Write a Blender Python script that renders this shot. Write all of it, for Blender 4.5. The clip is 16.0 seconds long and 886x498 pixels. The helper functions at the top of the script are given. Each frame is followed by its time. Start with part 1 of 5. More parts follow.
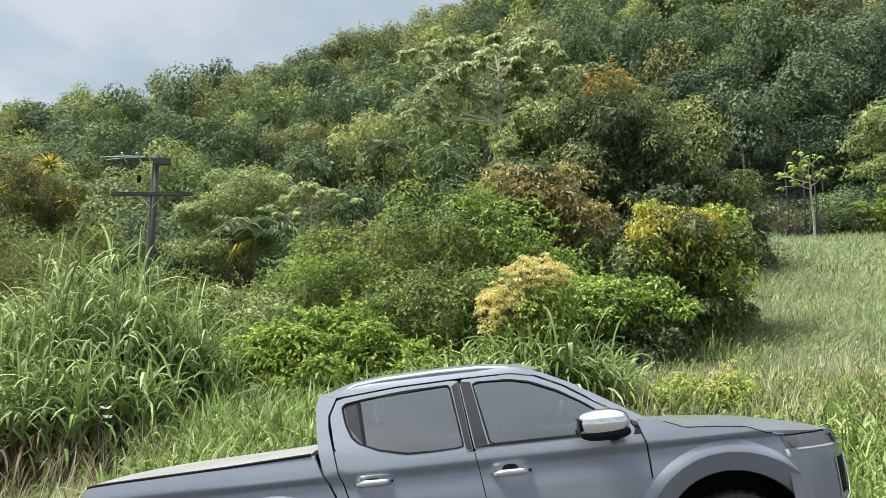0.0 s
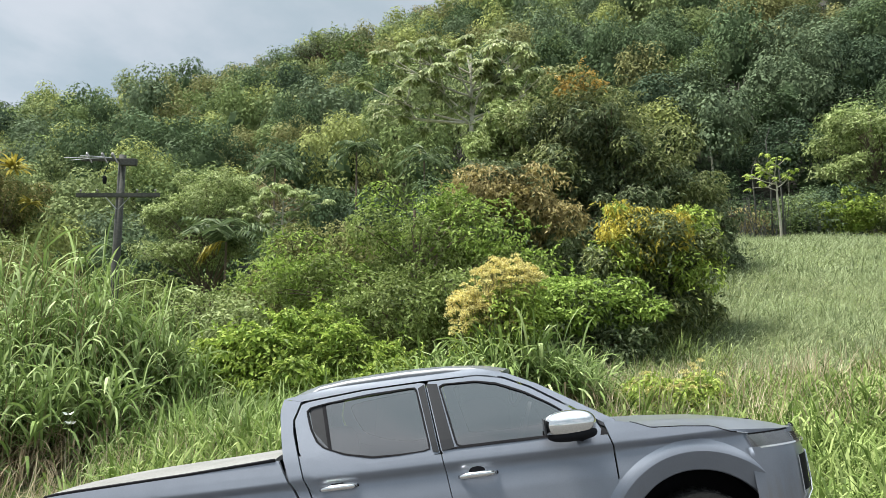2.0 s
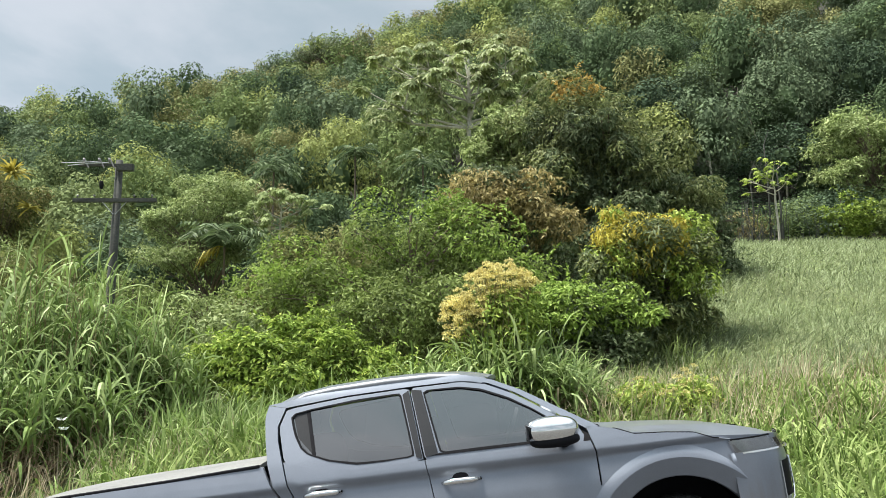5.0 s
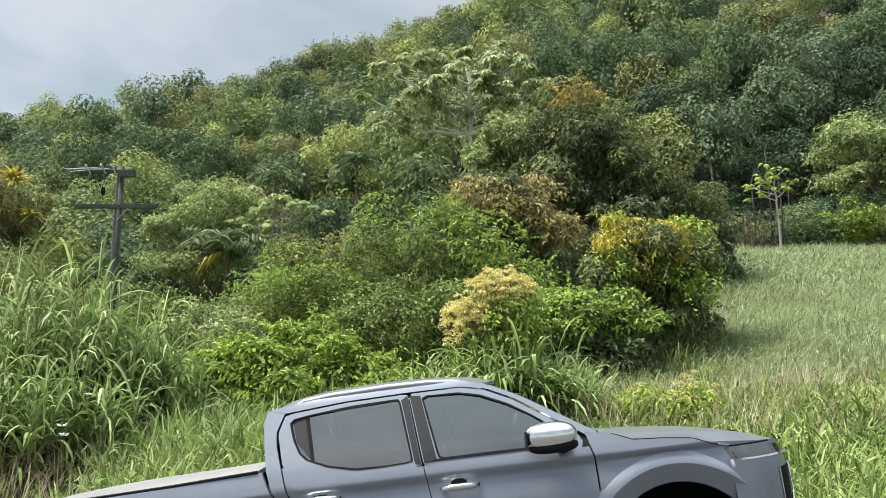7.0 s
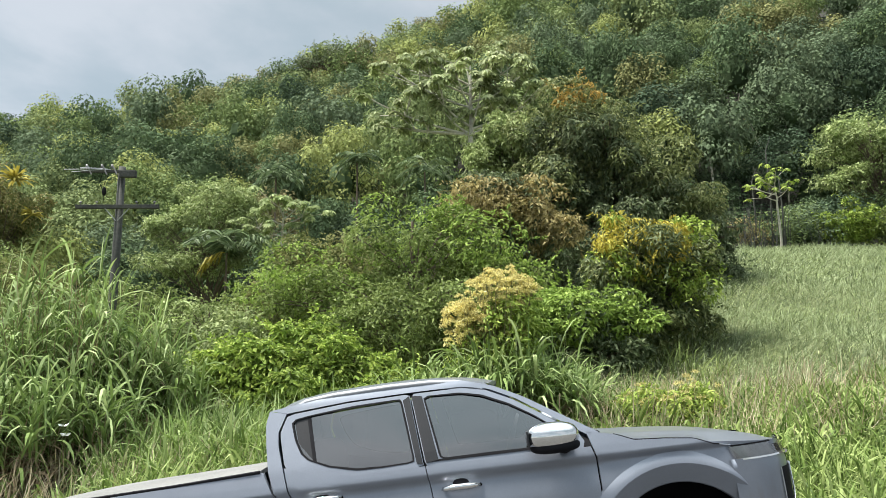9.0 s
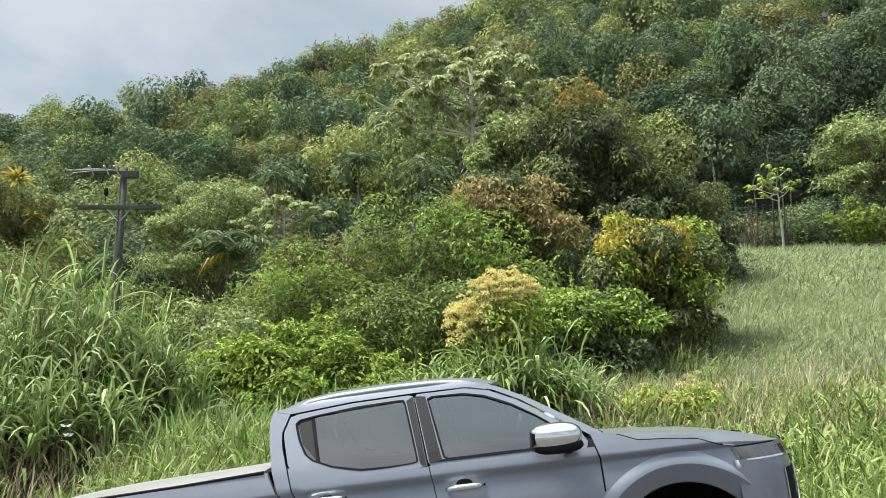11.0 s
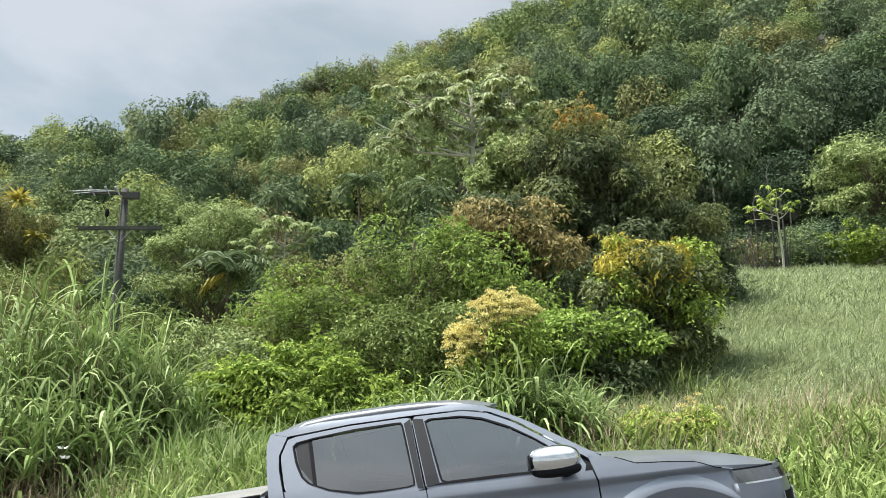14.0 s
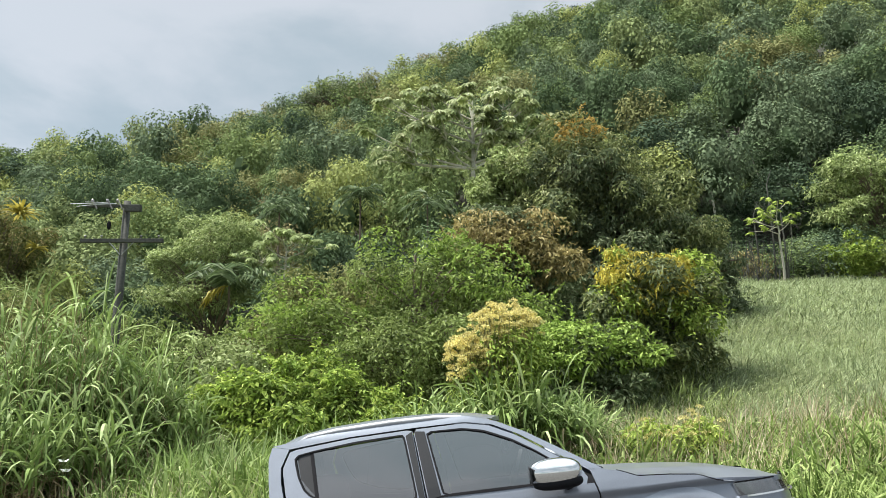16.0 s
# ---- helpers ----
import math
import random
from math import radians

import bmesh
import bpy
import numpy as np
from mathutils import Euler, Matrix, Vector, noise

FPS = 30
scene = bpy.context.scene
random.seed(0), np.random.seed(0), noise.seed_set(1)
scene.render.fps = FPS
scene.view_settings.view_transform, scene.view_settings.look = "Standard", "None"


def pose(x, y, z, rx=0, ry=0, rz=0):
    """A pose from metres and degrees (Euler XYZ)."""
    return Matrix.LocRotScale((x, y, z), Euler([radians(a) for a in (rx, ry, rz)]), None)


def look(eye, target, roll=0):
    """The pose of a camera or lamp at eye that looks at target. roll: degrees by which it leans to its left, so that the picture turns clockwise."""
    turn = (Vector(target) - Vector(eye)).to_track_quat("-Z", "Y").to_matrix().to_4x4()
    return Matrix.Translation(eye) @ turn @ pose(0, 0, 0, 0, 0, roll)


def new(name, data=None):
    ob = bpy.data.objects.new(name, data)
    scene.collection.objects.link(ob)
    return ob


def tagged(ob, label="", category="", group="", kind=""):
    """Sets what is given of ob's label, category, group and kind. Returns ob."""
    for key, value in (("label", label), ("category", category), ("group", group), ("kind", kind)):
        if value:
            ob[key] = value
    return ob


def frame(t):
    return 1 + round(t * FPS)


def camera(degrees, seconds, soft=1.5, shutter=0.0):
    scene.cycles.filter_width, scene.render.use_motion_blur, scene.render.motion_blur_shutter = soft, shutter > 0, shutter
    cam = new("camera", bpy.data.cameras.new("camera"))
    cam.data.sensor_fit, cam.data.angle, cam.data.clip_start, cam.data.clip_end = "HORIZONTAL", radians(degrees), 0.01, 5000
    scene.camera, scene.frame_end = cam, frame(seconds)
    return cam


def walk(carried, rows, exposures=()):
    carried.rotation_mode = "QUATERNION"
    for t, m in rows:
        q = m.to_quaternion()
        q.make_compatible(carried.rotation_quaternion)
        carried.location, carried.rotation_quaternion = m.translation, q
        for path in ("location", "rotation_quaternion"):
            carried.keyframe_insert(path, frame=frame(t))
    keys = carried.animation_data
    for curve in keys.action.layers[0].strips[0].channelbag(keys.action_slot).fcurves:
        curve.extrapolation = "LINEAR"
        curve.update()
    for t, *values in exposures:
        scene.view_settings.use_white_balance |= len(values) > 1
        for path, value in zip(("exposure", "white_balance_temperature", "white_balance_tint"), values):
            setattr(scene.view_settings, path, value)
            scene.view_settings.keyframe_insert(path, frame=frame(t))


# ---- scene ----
cam = camera(64, 16.0, soft=0.8)
# seconds, place, and tilt, roll and heading in degrees
PATH = [
    (0.0, 0.0000, 0.0000, 1.7000, 9.500, 0.000, 0.000),
    (0.5, 0.0334, 0.0295, 1.7041, 9.542, -0.239, -1.038),
    (1.0, 0.0489, 0.0338, 1.7063, 9.541, -0.414, -1.726),
    (1.5, 0.0531, 0.0397, 1.7050, 9.577, -0.499, -2.088),
    (2.0, 0.0513, 0.0385, 1.7049, 9.603, -0.533, -2.165),
    (2.5, 0.0584, 0.0325, 1.7031, 9.574, -0.525, -2.118),
    (3.0, 0.1111, 0.0363, 1.7076, 9.643, -0.548, -2.168),
    (3.5, 0.1571, 0.0239, 1.7109, 9.621, -0.562, -2.220),
    (4.0, 0.1496, 0.0243, 1.7177, 9.634, -0.569, -2.224),
    (6.5, 0.1838, -0.0024, 1.7108, 10.461, -0.560, -2.031),
    (7.0, 0.1809, 0.0049, 1.7122, 10.434, -0.553, -2.033),
    (7.5, 0.1775, 0.0082, 1.7098, 10.466, -0.560, -2.045),
    (8.0, 0.1798, 0.0116, 1.7103, 10.463, -0.555, -2.007),
    (8.5, 0.1737, 0.0024, 1.7133, 10.429, -0.557, -1.980),
    (9.0, 0.1723, -0.0012, 1.7112, 10.461, -0.555, -1.995),
    (11.5, 0.1567, -0.0039, 1.7121, 10.508, -0.568, -1.877),
    (12.0, 0.1651, -0.0011, 1.7119, 10.582, -0.582, -1.891),
    (12.5, 0.1699, 0.0036, 1.7115, 10.585, -0.567, -1.863),
    (13.0, 0.1723, 0.0089, 1.7155, 10.579, -0.582, -1.860),
    (13.5, 0.1835, 0.0056, 1.7224, 11.171, -0.551, -1.810),
    (14.0, 0.1778, -0.0228, 1.7187, 12.151, -0.524, -1.857),
    (14.5, 0.1743, -0.0413, 1.7182, 12.797, -0.567, -1.840),
    (15.0, 0.1732, -0.0481, 1.7160, 13.095, -0.545, -1.810),
    (15.5, 0.1743, -0.0461, 1.7169, 13.113, -0.559, -1.826),
    (16.0, 0.1707, -0.0525, 1.7165, 13.136, -0.562, -1.803),
]
walk(cam, [(t, Matrix.Translation((x, y, z)) @ pose(0, 0, 0, 0, 0, h) @ pose(0, 0, 0, 90 + p) @ pose(0, 0, 0, 0, 0, r))
           for t, x, y, z, p, r, h in PATH])

# ---- sky, sun, exposure ----
SUN_UP, SUN_TURN = radians(62), radians(270)
world = bpy.data.worlds.new("sky")
scene.world = world
world.use_nodes = True
wn, wl = world.node_tree.nodes, world.node_tree.links
wn.clear()
w_out = wn.new("ShaderNodeOutputWorld")
w_bg = wn.new("ShaderNodeBackground")
w_bg.inputs["Strength"].default_value = 1.0
w_sky = wn.new("ShaderNodeTexSky")
w_sky.sky_type, w_sky.sun_disc, w_sky.sun_elevation, w_sky.sun_rotation = "NISHITA", False, SUN_UP, SUN_TURN
w_dim = wn.new("ShaderNodeMixRGB")
w_dim.blend_type = "MULTIPLY"
w_dim.inputs[0].default_value = 1
w_dim.inputs[2].default_value = (0.1, 0.1, 0.1, 1)
w_co = wn.new("ShaderNodeTexCoord")
w_map = wn.new("ShaderNodeMapping")
w_map.inputs["Scale"].default_value = (1.0, 1.0, 2.6)
w_map.inputs["Rotation"].default_value = (0, 0.35, 0.3)
w_noise = wn.new("ShaderNodeTexNoise")
w_noise.inputs["Scale"].default_value = 2.1
w_noise.inputs["Detail"].default_value = 7
w_noise.inputs["Roughness"].default_value = 0.52
w_noise.inputs["Distortion"].default_value = 0.25
w_ramp = wn.new("ShaderNodeValToRGB")
w_ramp.color_ramp.interpolation = "EASE"
w_ramp.color_ramp.elements[0].position, w_ramp.color_ramp.elements[0].color = 0.40, (0.156, 0.186, 0.196, 1)
w_ramp.color_ramp.elements[1].position, w_ramp.color_ramp.elements[1].color = 0.60, (0.236, 0.249, 0.258, 1)
# an overcast sky is about three times as bright overhead as at the horizon
w_sep = wn.new("ShaderNodeSeparateXYZ")
w_up = wn.new("ShaderNodeMapRange")
w_up.inputs["From Min"].default_value, w_up.inputs["From Max"].default_value = 0.55, 1.0
w_up.inputs["To Min"].default_value, w_up.inputs["To Max"].default_value = 1.0, 4.8
w_mul = wn.new("ShaderNodeVectorMath")
w_mul.operation = "SCALE"
w_mix = wn.new("ShaderNodeMixRGB")
w_mix.inputs[0].default_value = 0.88
wl.new(w_co.outputs["Generated"], w_map.inputs["Vector"])
wl.new(w_map.outputs[0], w_noise.inputs["Vector"])
wl.new(w_noise.outputs["Fac"], w_ramp.inputs[0])
wl.new(w_co.outputs["Generated"], w_sep.inputs[0])
wl.new(w_sep.outputs["Z"], w_up.inputs["Value"])
wl.new(w_ramp.outputs[0], w_mul.inputs[0])
wl.new(w_up.outputs[0], w_mul.inputs["Scale"])
wl.new(w_sky.outputs[0], w_dim.inputs[1])
wl.new(w_dim.outputs[0], w_mix.inputs[1])
wl.new(w_mul.outputs[0], w_mix.inputs[2])
wl.new(w_mix.outputs[0], w_bg.inputs["Color"])
wl.new(w_bg.outputs[0], w_out.inputs[0])

sun = new("sun", bpy.data.lights.new("sun", "SUN"))
sun.data.energy, sun.data.angle, sun.data.color = 3.5, radians(16), (1.0, 0.96, 0.88)
sun.matrix_world = look((0, 0, 0), (-math.sin(SUN_TURN) * math.cos(SUN_UP), -math.cos(SUN_TURN) * math.cos(SUN_UP), -math.sin(SUN_UP)))
scene.view_settings.exposure = 1.5


# ---- materials ----
def material(name, base, rough=0.5, metal=0.0, scale=40, vary=0.15, bump=0.0, coat=0.0, spec=0.5):
    """A surface with grain and stains at two scales."""
    m = bpy.data.materials.new(name)
    m.use_nodes = True
    n, l = m.node_tree.nodes, m.node_tree.links
    b = n["Principled BSDF"]
    b.inputs["Roughness"].default_value, b.inputs["Metallic"].default_value = rough, metal
    b.inputs["Coat Weight"].default_value, b.inputs["Coat Roughness"].default_value = coat, 0.06
    b.inputs["Specular IOR Level"].default_value = spec
    co = n.new("ShaderNodeTexCoord")
    fine, wide = n.new("ShaderNodeTexNoise"), n.new("ShaderNodeTexNoise")
    fine.inputs["Scale"].default_value, wide.inputs["Scale"].default_value = scale, scale / 14
    fine.inputs["Detail"].default_value = wide.inputs["Detail"].default_value = 5
    both = n.new("ShaderNodeMath")
    both.operation = "ADD"
    span = n.new("ShaderNodeMapRange")
    span.inputs["From Min"].default_value, span.inputs["From Max"].default_value = 0.7, 1.3
    span.inputs["To Min"].default_value, span.inputs["To Max"].default_value = 1 - vary, 1 + vary
    tone = n.new("ShaderNodeVectorMath")
    tone.operation = "SCALE"
    tone.inputs[0].default_value = base
    for node in (fine, wide):
        l.new(co.outputs["Object"], node.inputs["Vector"])
    l.new(fine.outputs["Fac"], both.inputs[0])
    l.new(wide.outputs["Fac"], both.inputs[1])
    l.new(both.outputs[0], span.inputs["Value"])
    l.new(span.outputs[0], tone.inputs["Scale"])
    l.new(tone.outputs[0], b.inputs["Base Color"])
    if bump:
        bp = n.new("ShaderNodeBump")
        bp.inputs["Strength"].default_value, bp.inputs["Distance"].default_value = bump, 0.02
        l.new(fine.outputs["Fac"], bp.inputs["Height"])
        l.new(bp.outputs[0], b.inputs["Normal"])
    return m


def leaf_material(name, *tones, sheer=0.3, rough=0.55, patch=0.5, dim=0.75, spread=(0.68, 1.0, 1.22), spec=0.16):
    """Leaves: each one takes a tone of its own, and patches a few metres wide vary it."""
    m = bpy.data.materials.new(name)
    m.use_nodes = True
    n, l = m.node_tree.nodes, m.node_tree.links
    b, out = n["Principled BSDF"], n["Material Output"]
    b.inputs["Roughness"].default_value = rough
    b.inputs["Specular IOR Level"].default_value = spec
    geo, ramp = n.new("ShaderNodeNewGeometry"), n.new("ShaderNodeValToRGB")
    e = ramp.color_ramp.elements
    while len(e) < len(tones):
        e.new(0.5)
    for i, c in enumerate(tones):
        k = spread[i]
        e[i].position, e[i].color = i / max(1, len(tones) - 1), (c[0] * k * 1.05, c[1] * k, c[2] * k * 1.25, 1)
    co, blot = n.new("ShaderNodeTexCoord"), n.new("ShaderNodeTexNoise")
    blot.inputs["Scale"].default_value, blot.inputs["Detail"].default_value = patch, 4
    span = n.new("ShaderNodeMapRange")
    span.inputs["From Min"].default_value, span.inputs["From Max"].default_value = 0.3, 0.7
    span.inputs["To Min"].default_value, span.inputs["To Max"].default_value = dim, 2 - dim
    tone = n.new("ShaderNodeVectorMath")
    tone.operation = "SCALE"
    glow, mix = n.new("ShaderNodeBsdfTranslucent"), n.new("ShaderNodeMixShader")
    mix.inputs[0].default_value = sheer
    l.new(geo.outputs["Random Per Island"], ramp.inputs[0])
    l.new(co.outputs["Object"], blot.inputs["Vector"])
    l.new(blot.outputs["Fac"], span.inputs["Value"])
    l.new(ramp.outputs[0], tone.inputs[0])
    l.new(span.outputs[0], tone.inputs["Scale"])
    l.new(tone.outputs[0], b.inputs["Base Color"])
    l.new(tone.outputs[0], glow.inputs["Color"])
    l.new(b.outputs[0], mix.inputs[1])
    l.new(glow.outputs[0], mix.inputs[2])
    l.new(mix.outputs[0], out.inputs["Surface"])
    return m


BARK_PALE = material("pale_bark", (0.44, 0.42, 0.35), 0.9, scale=9, vary=0.4, bump=0.6)
BARK = material("bark", (0.13, 0.10, 0.075), 0.95, scale=12, vary=0.45, bump=0.7)
OLD_WOOD = material("weathered_wood", (0.052, 0.054, 0.047), 0.9, scale=18, vary=0.4, bump=0.5)
WOOD_MATS = [leaf_material(name, *[(tone[0] * 1.34 * k, tone[1] * 1.19 * k, tone[2] * 1.42 * k) for k in (0.82, 1.0, 1.18)], spread=(0.9, 1.0, 1.1), patch=0.3, dim=0.78, sheer=0.2, rough=0.8, spec=0.05) for name, tone in (
    ("forest_leaf", (0.105, 0.165, 0.042)),
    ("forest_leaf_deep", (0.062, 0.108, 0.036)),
    ("forest_leaf_bluish", (0.085, 0.135, 0.052)),
    ("forest_leaf_light", (0.19, 0.255, 0.06)),
    ("forest_leaf_olive", (0.145, 0.178, 0.052)),
    ("forest_leaf_rusty", (0.14, 0.15, 0.05)),
    ("forest_leaf_mid", (0.13, 0.19, 0.055)),
    ("forest_leaf_shade", (0.042, 0.075, 0.03)))]


# ---- tools for shapes ----
rng = np.random.default_rng(7)


def quads(name, verts, faces, mats, slots=None, smooth=False):
    """A mesh from arrays; its faces all have three or all have four corners."""
    me = bpy.data.meshes.new(name)
    verts, faces = np.asarray(verts, np.float32), np.asarray(faces, np.int32)
    me.vertices.add(len(verts))
    me.vertices.foreach_set("co", verts.ravel())
    me.loops.add(faces.size)
    me.loops.foreach_set("vertex_index", faces.ravel())
    me.polygons.add(len(faces))
    me.polygons.foreach_set("loop_start", np.arange(0, faces.size, faces.shape[1], dtype=np.int32))
    for m in mats:
        me.materials.append(m)
    if slots is not None:
        me.polygons.foreach_set("material_index", np.asarray(slots, np.int32))
    me.polygons.foreach_set("use_smooth", np.full(len(faces), smooth))
    me.update(calc_edges=True)
    me.validate()
    return me


def unit(a):
    return a / np.maximum(np.linalg.norm(a, axis=-1, keepdims=True), 1e-9)


def leaf_arrays(base, way, length, width, fold=0.12, droop=0.0, face=None):
    """One folded, pointed leaf of four corners at each base, along its way; face: where its upper side looks."""
    n = len(base)
    way = unit(way)
    side = unit(np.cross(way, rng.normal(size=(n, 3)) if face is None else face))
    face = np.cross(side, way)
    L, Wd = np.broadcast_to(length, n)[:, None], np.broadcast_to(width, n)[:, None]
    tip = base + way * L - np.array([0, 0, 1.0]) * L * droop
    mid = base + way * L * 0.45 + face * L * fold
    v = np.stack([base, mid + side * Wd / 2, tip, mid - side * Wd / 2], 1).reshape(-1, 3)
    return v, np.arange(4 * n).reshape(n, 4)


def blade_arrays(base, way, length, width, bend, segs=4, twist=0.3):
    """Long grass blades that rise along their way and bend over by their own weight."""
    n = len(base)
    way = unit(way)
    L, Wd, B = (np.broadcast_to(a, n)[:, None] for a in (length, width, bend))
    flat = unit(np.cross(way, rng.normal(size=(n, 3)) * twist + np.array([0, 0, 1.0])))
    pts, cur, d = [], base.copy(), way.copy()
    for k in range(segs + 1):
        w = Wd * (0.55 + 0.45 * math.sin(math.pi * min(1, (k + 0.8) / segs * 0.75))) * (1 if k < segs else 0.1)
        pts += [cur - flat * w / 2, cur + flat * w / 2]
        cur = cur + d * L / segs
        d = unit(d + np.array([0, 0, -1.0]) * B * (k + 1) / segs)
    v = np.stack(pts, 1).reshape(-1, 3)
    one = np.array([[2 * k, 2 * k + 1, 2 * k + 3, 2 * k + 2] for k in range(segs)])
    f = (one[None] + (np.arange(n) * 2 * (segs + 1))[:, None, None]).reshape(-1, 4)
    return v, f


def tube_arrays(path, radii, sides=7):
    path, radii = np.asarray(path, float), np.asarray(radii, float)
    t = unit(np.gradient(path, axis=0))
    ref = np.where(np.abs(t[:, :1]) > 0.8, np.array([[0, 1.0, 0]]), np.array([[1.0, 0, 0]]))
    u = unit(np.cross(t, ref))
    w = np.cross(t, u)
    a = np.linspace(0, 2 * math.pi, sides, endpoint=False)
    v = path[:, None] + radii[:, None, None] * (u[:, None] * np.cos(a)[None, :, None] + w[:, None] * np.sin(a)[None, :, None])
    k, j = np.meshgrid(np.arange(len(path) - 1), np.arange(sides), indexing="ij")
    j2 = (j + 1) % sides
    f = np.stack([k * sides + j, k * sides + j2, (k + 1) * sides + j2, (k + 1) * sides + j], -1).reshape(-1, 4)
    return v.reshape(-1, 3), f


def merge(pieces):
    vs, fs, at = [], [], 0
    for v, f in pieces:
        vs.append(v)
        fs.append(f + at)
        at += len(v)
    return np.concatenate(vs), np.concatenate(fs)


def piece(name, arrays, mats, parent=None, label="", slots=None, smooth=False):
    """A mesh object from arrays, under a thing or at top level."""
    ob = new(name, quads(name, arrays[0], arrays[1], mats if isinstance(mats, (list, tuple)) else [mats], slots, smooth))
    if parent is not None:
        ob.parent = parent
    return tagged(ob, label)


def part(name, bm, mat, parent=None, label="", smooth=False):
    """A bmesh as one mesh object under a thing or a part."""
    me = bpy.data.meshes.new(name)
    bm.to_mesh(me)
    bm.free()
    for m in mat if isinstance(mat, (list, tuple)) else [mat]:
        me.materials.append(m)
    if smooth:
        me.polygons.foreach_set("use_smooth", np.ones(len(me.polygons), bool))
    ob = new(name, me)
    if parent is not None:
        ob.parent = parent
    return tagged(ob, label)


def thing(name, x, y, z, label, category, group="", kind="", turn=0):
    ob = new(name)
    ob.matrix_world = pose(x, y, z, 0, 0, turn)
    return tagged(ob, label, category, group, kind)


def crown_points(lobes, n, shell=0.55):
    """Points in a crown made of egg-shaped lobes (centre, half sizes), denser towards the outside, and the ways out."""
    c = np.array([l[0] for l in lobes], float)
    s = np.array([l[1] for l in lobes], float)
    area = (s[:, 0] * s[:, 1] + s[:, 0] * s[:, 2] + s[:, 1] * s[:, 2])
    pick = rng.choice(len(lobes), n, p=area / area.sum())
    d = unit(rng.normal(size=(n, 3)))
    r = shell + (1 - shell) * rng.random(n) ** 0.6
    r *= 1 + 0.10 * np.sin(7 * d[:, 0] + pick) * np.cos(6 * d[:, 2] + 2 * pick)
    return c[pick] + d * s[pick] * r[:, None], d


def foliage(lobes, n, length, width, shell=0.6, droop=0.35, up=0.5, loose=0.5, fold=0.12):
    """Leaves of a crown, whose upper sides look outwards and up."""
    p, d = crown_points(lobes, n, shell)
    face = unit(d + np.array([0, 0, up]) + rng.normal(size=d.shape) * loose)
    way = unit(np.cross(face, rng.normal(size=d.shape))) + 0.35 * d + np.array([0, 0, -droop])
    return leaf_arrays(p, way, length * rng.uniform(0.6, 1.3, n), width * rng.uniform(0.7, 1.3, n), fold, 0.1, face)


def sprays(lobes, n, reach, per, length, width, up=0.7):
    """Leafy shoots that stick out of a crown and break its outline."""
    p, d = crown_points(lobes, n, 0.9)
    way = unit(d * (1, 1, 0.7) + np.array([0, 0, up]) + rng.normal(size=d.shape) * 0.35)
    far = reach * rng.uniform(0.4, 1.2, n)
    q = np.tile(np.linspace(0.0, 1.0, per), n)
    i = np.repeat(np.arange(n), per)
    b = p[i] + way[i] * (far[i] * q)[:, None] - np.array([0, 0, 0.25]) * (far[i] * q ** 2)[:, None]
    side = rng.normal(size=b.shape)
    face = unit(np.array([0, 0, 1.0]) + 0.5 * d[i] + rng.normal(size=b.shape) * 0.45)
    v, f = leaf_arrays(b, side + way[i] * 0.8, length * rng.uniform(0.6, 1.2, len(b)), width * rng.uniform(0.7, 1.2, len(b)), 0.1, 0.15, face)
    return v, f


def limbs(foot, height, tips, thick, sides=6):
    """A tapered trunk and limbs that run to the tips."""
    f = np.array(foot, float)
    k = np.linspace(0, 1, 7)
    top = f + np.array([0.03 * height, 0.02 * height, height])
    path = f + (top - f) * k[:, None] + np.stack([np.sin(k * 5) * 0.03 * height, np.cos(k * 4) * 0.02 * height, 0 * k], 1)
    path[:, :2] -= path[0, :2] - f[:2]
    out = [tube_arrays(path, thick * (1.25 - 0.9 * k), sides + 2)]
    for i, t in enumerate(tips):
        t = np.array(t, float)
        s = path[1 + int(np.clip((t[2] - f[2]) / height * 5 - 1.5, 0, 4))]
        m = (s + t) / 2 + np.array([0, 0, 0.12 * np.linalg.norm(t - s)])
        q = np.linspace(0, 1, 6)[:, None]
        out.append(tube_arrays((1 - q) ** 2 * s + 2 * q * (1 - q) * m + q ** 2 * t, thick * (0.36 - 0.30 * q[:, 0]), sides))
    return merge(out)


# ---- the land ----
RIDGE_U = [-0.9, -0.52, -0.433, -0.258, -0.157, -0.029, 0.082, 0.126, 0.23, 0.6, 1.0]
RIDGE_E = [0.32, 0.388, 0.398, 0.438, 0.470, 0.526, 0.56, 0.585, 0.62, 0.74, 0.80]
RIDGE_Y, FOOT_Y = 190.0, 52.0


def ease(a, b, x):
    t = np.clip((x - a) / (b - a), 0, 1)
    return t * t * (3 - 2 * t)


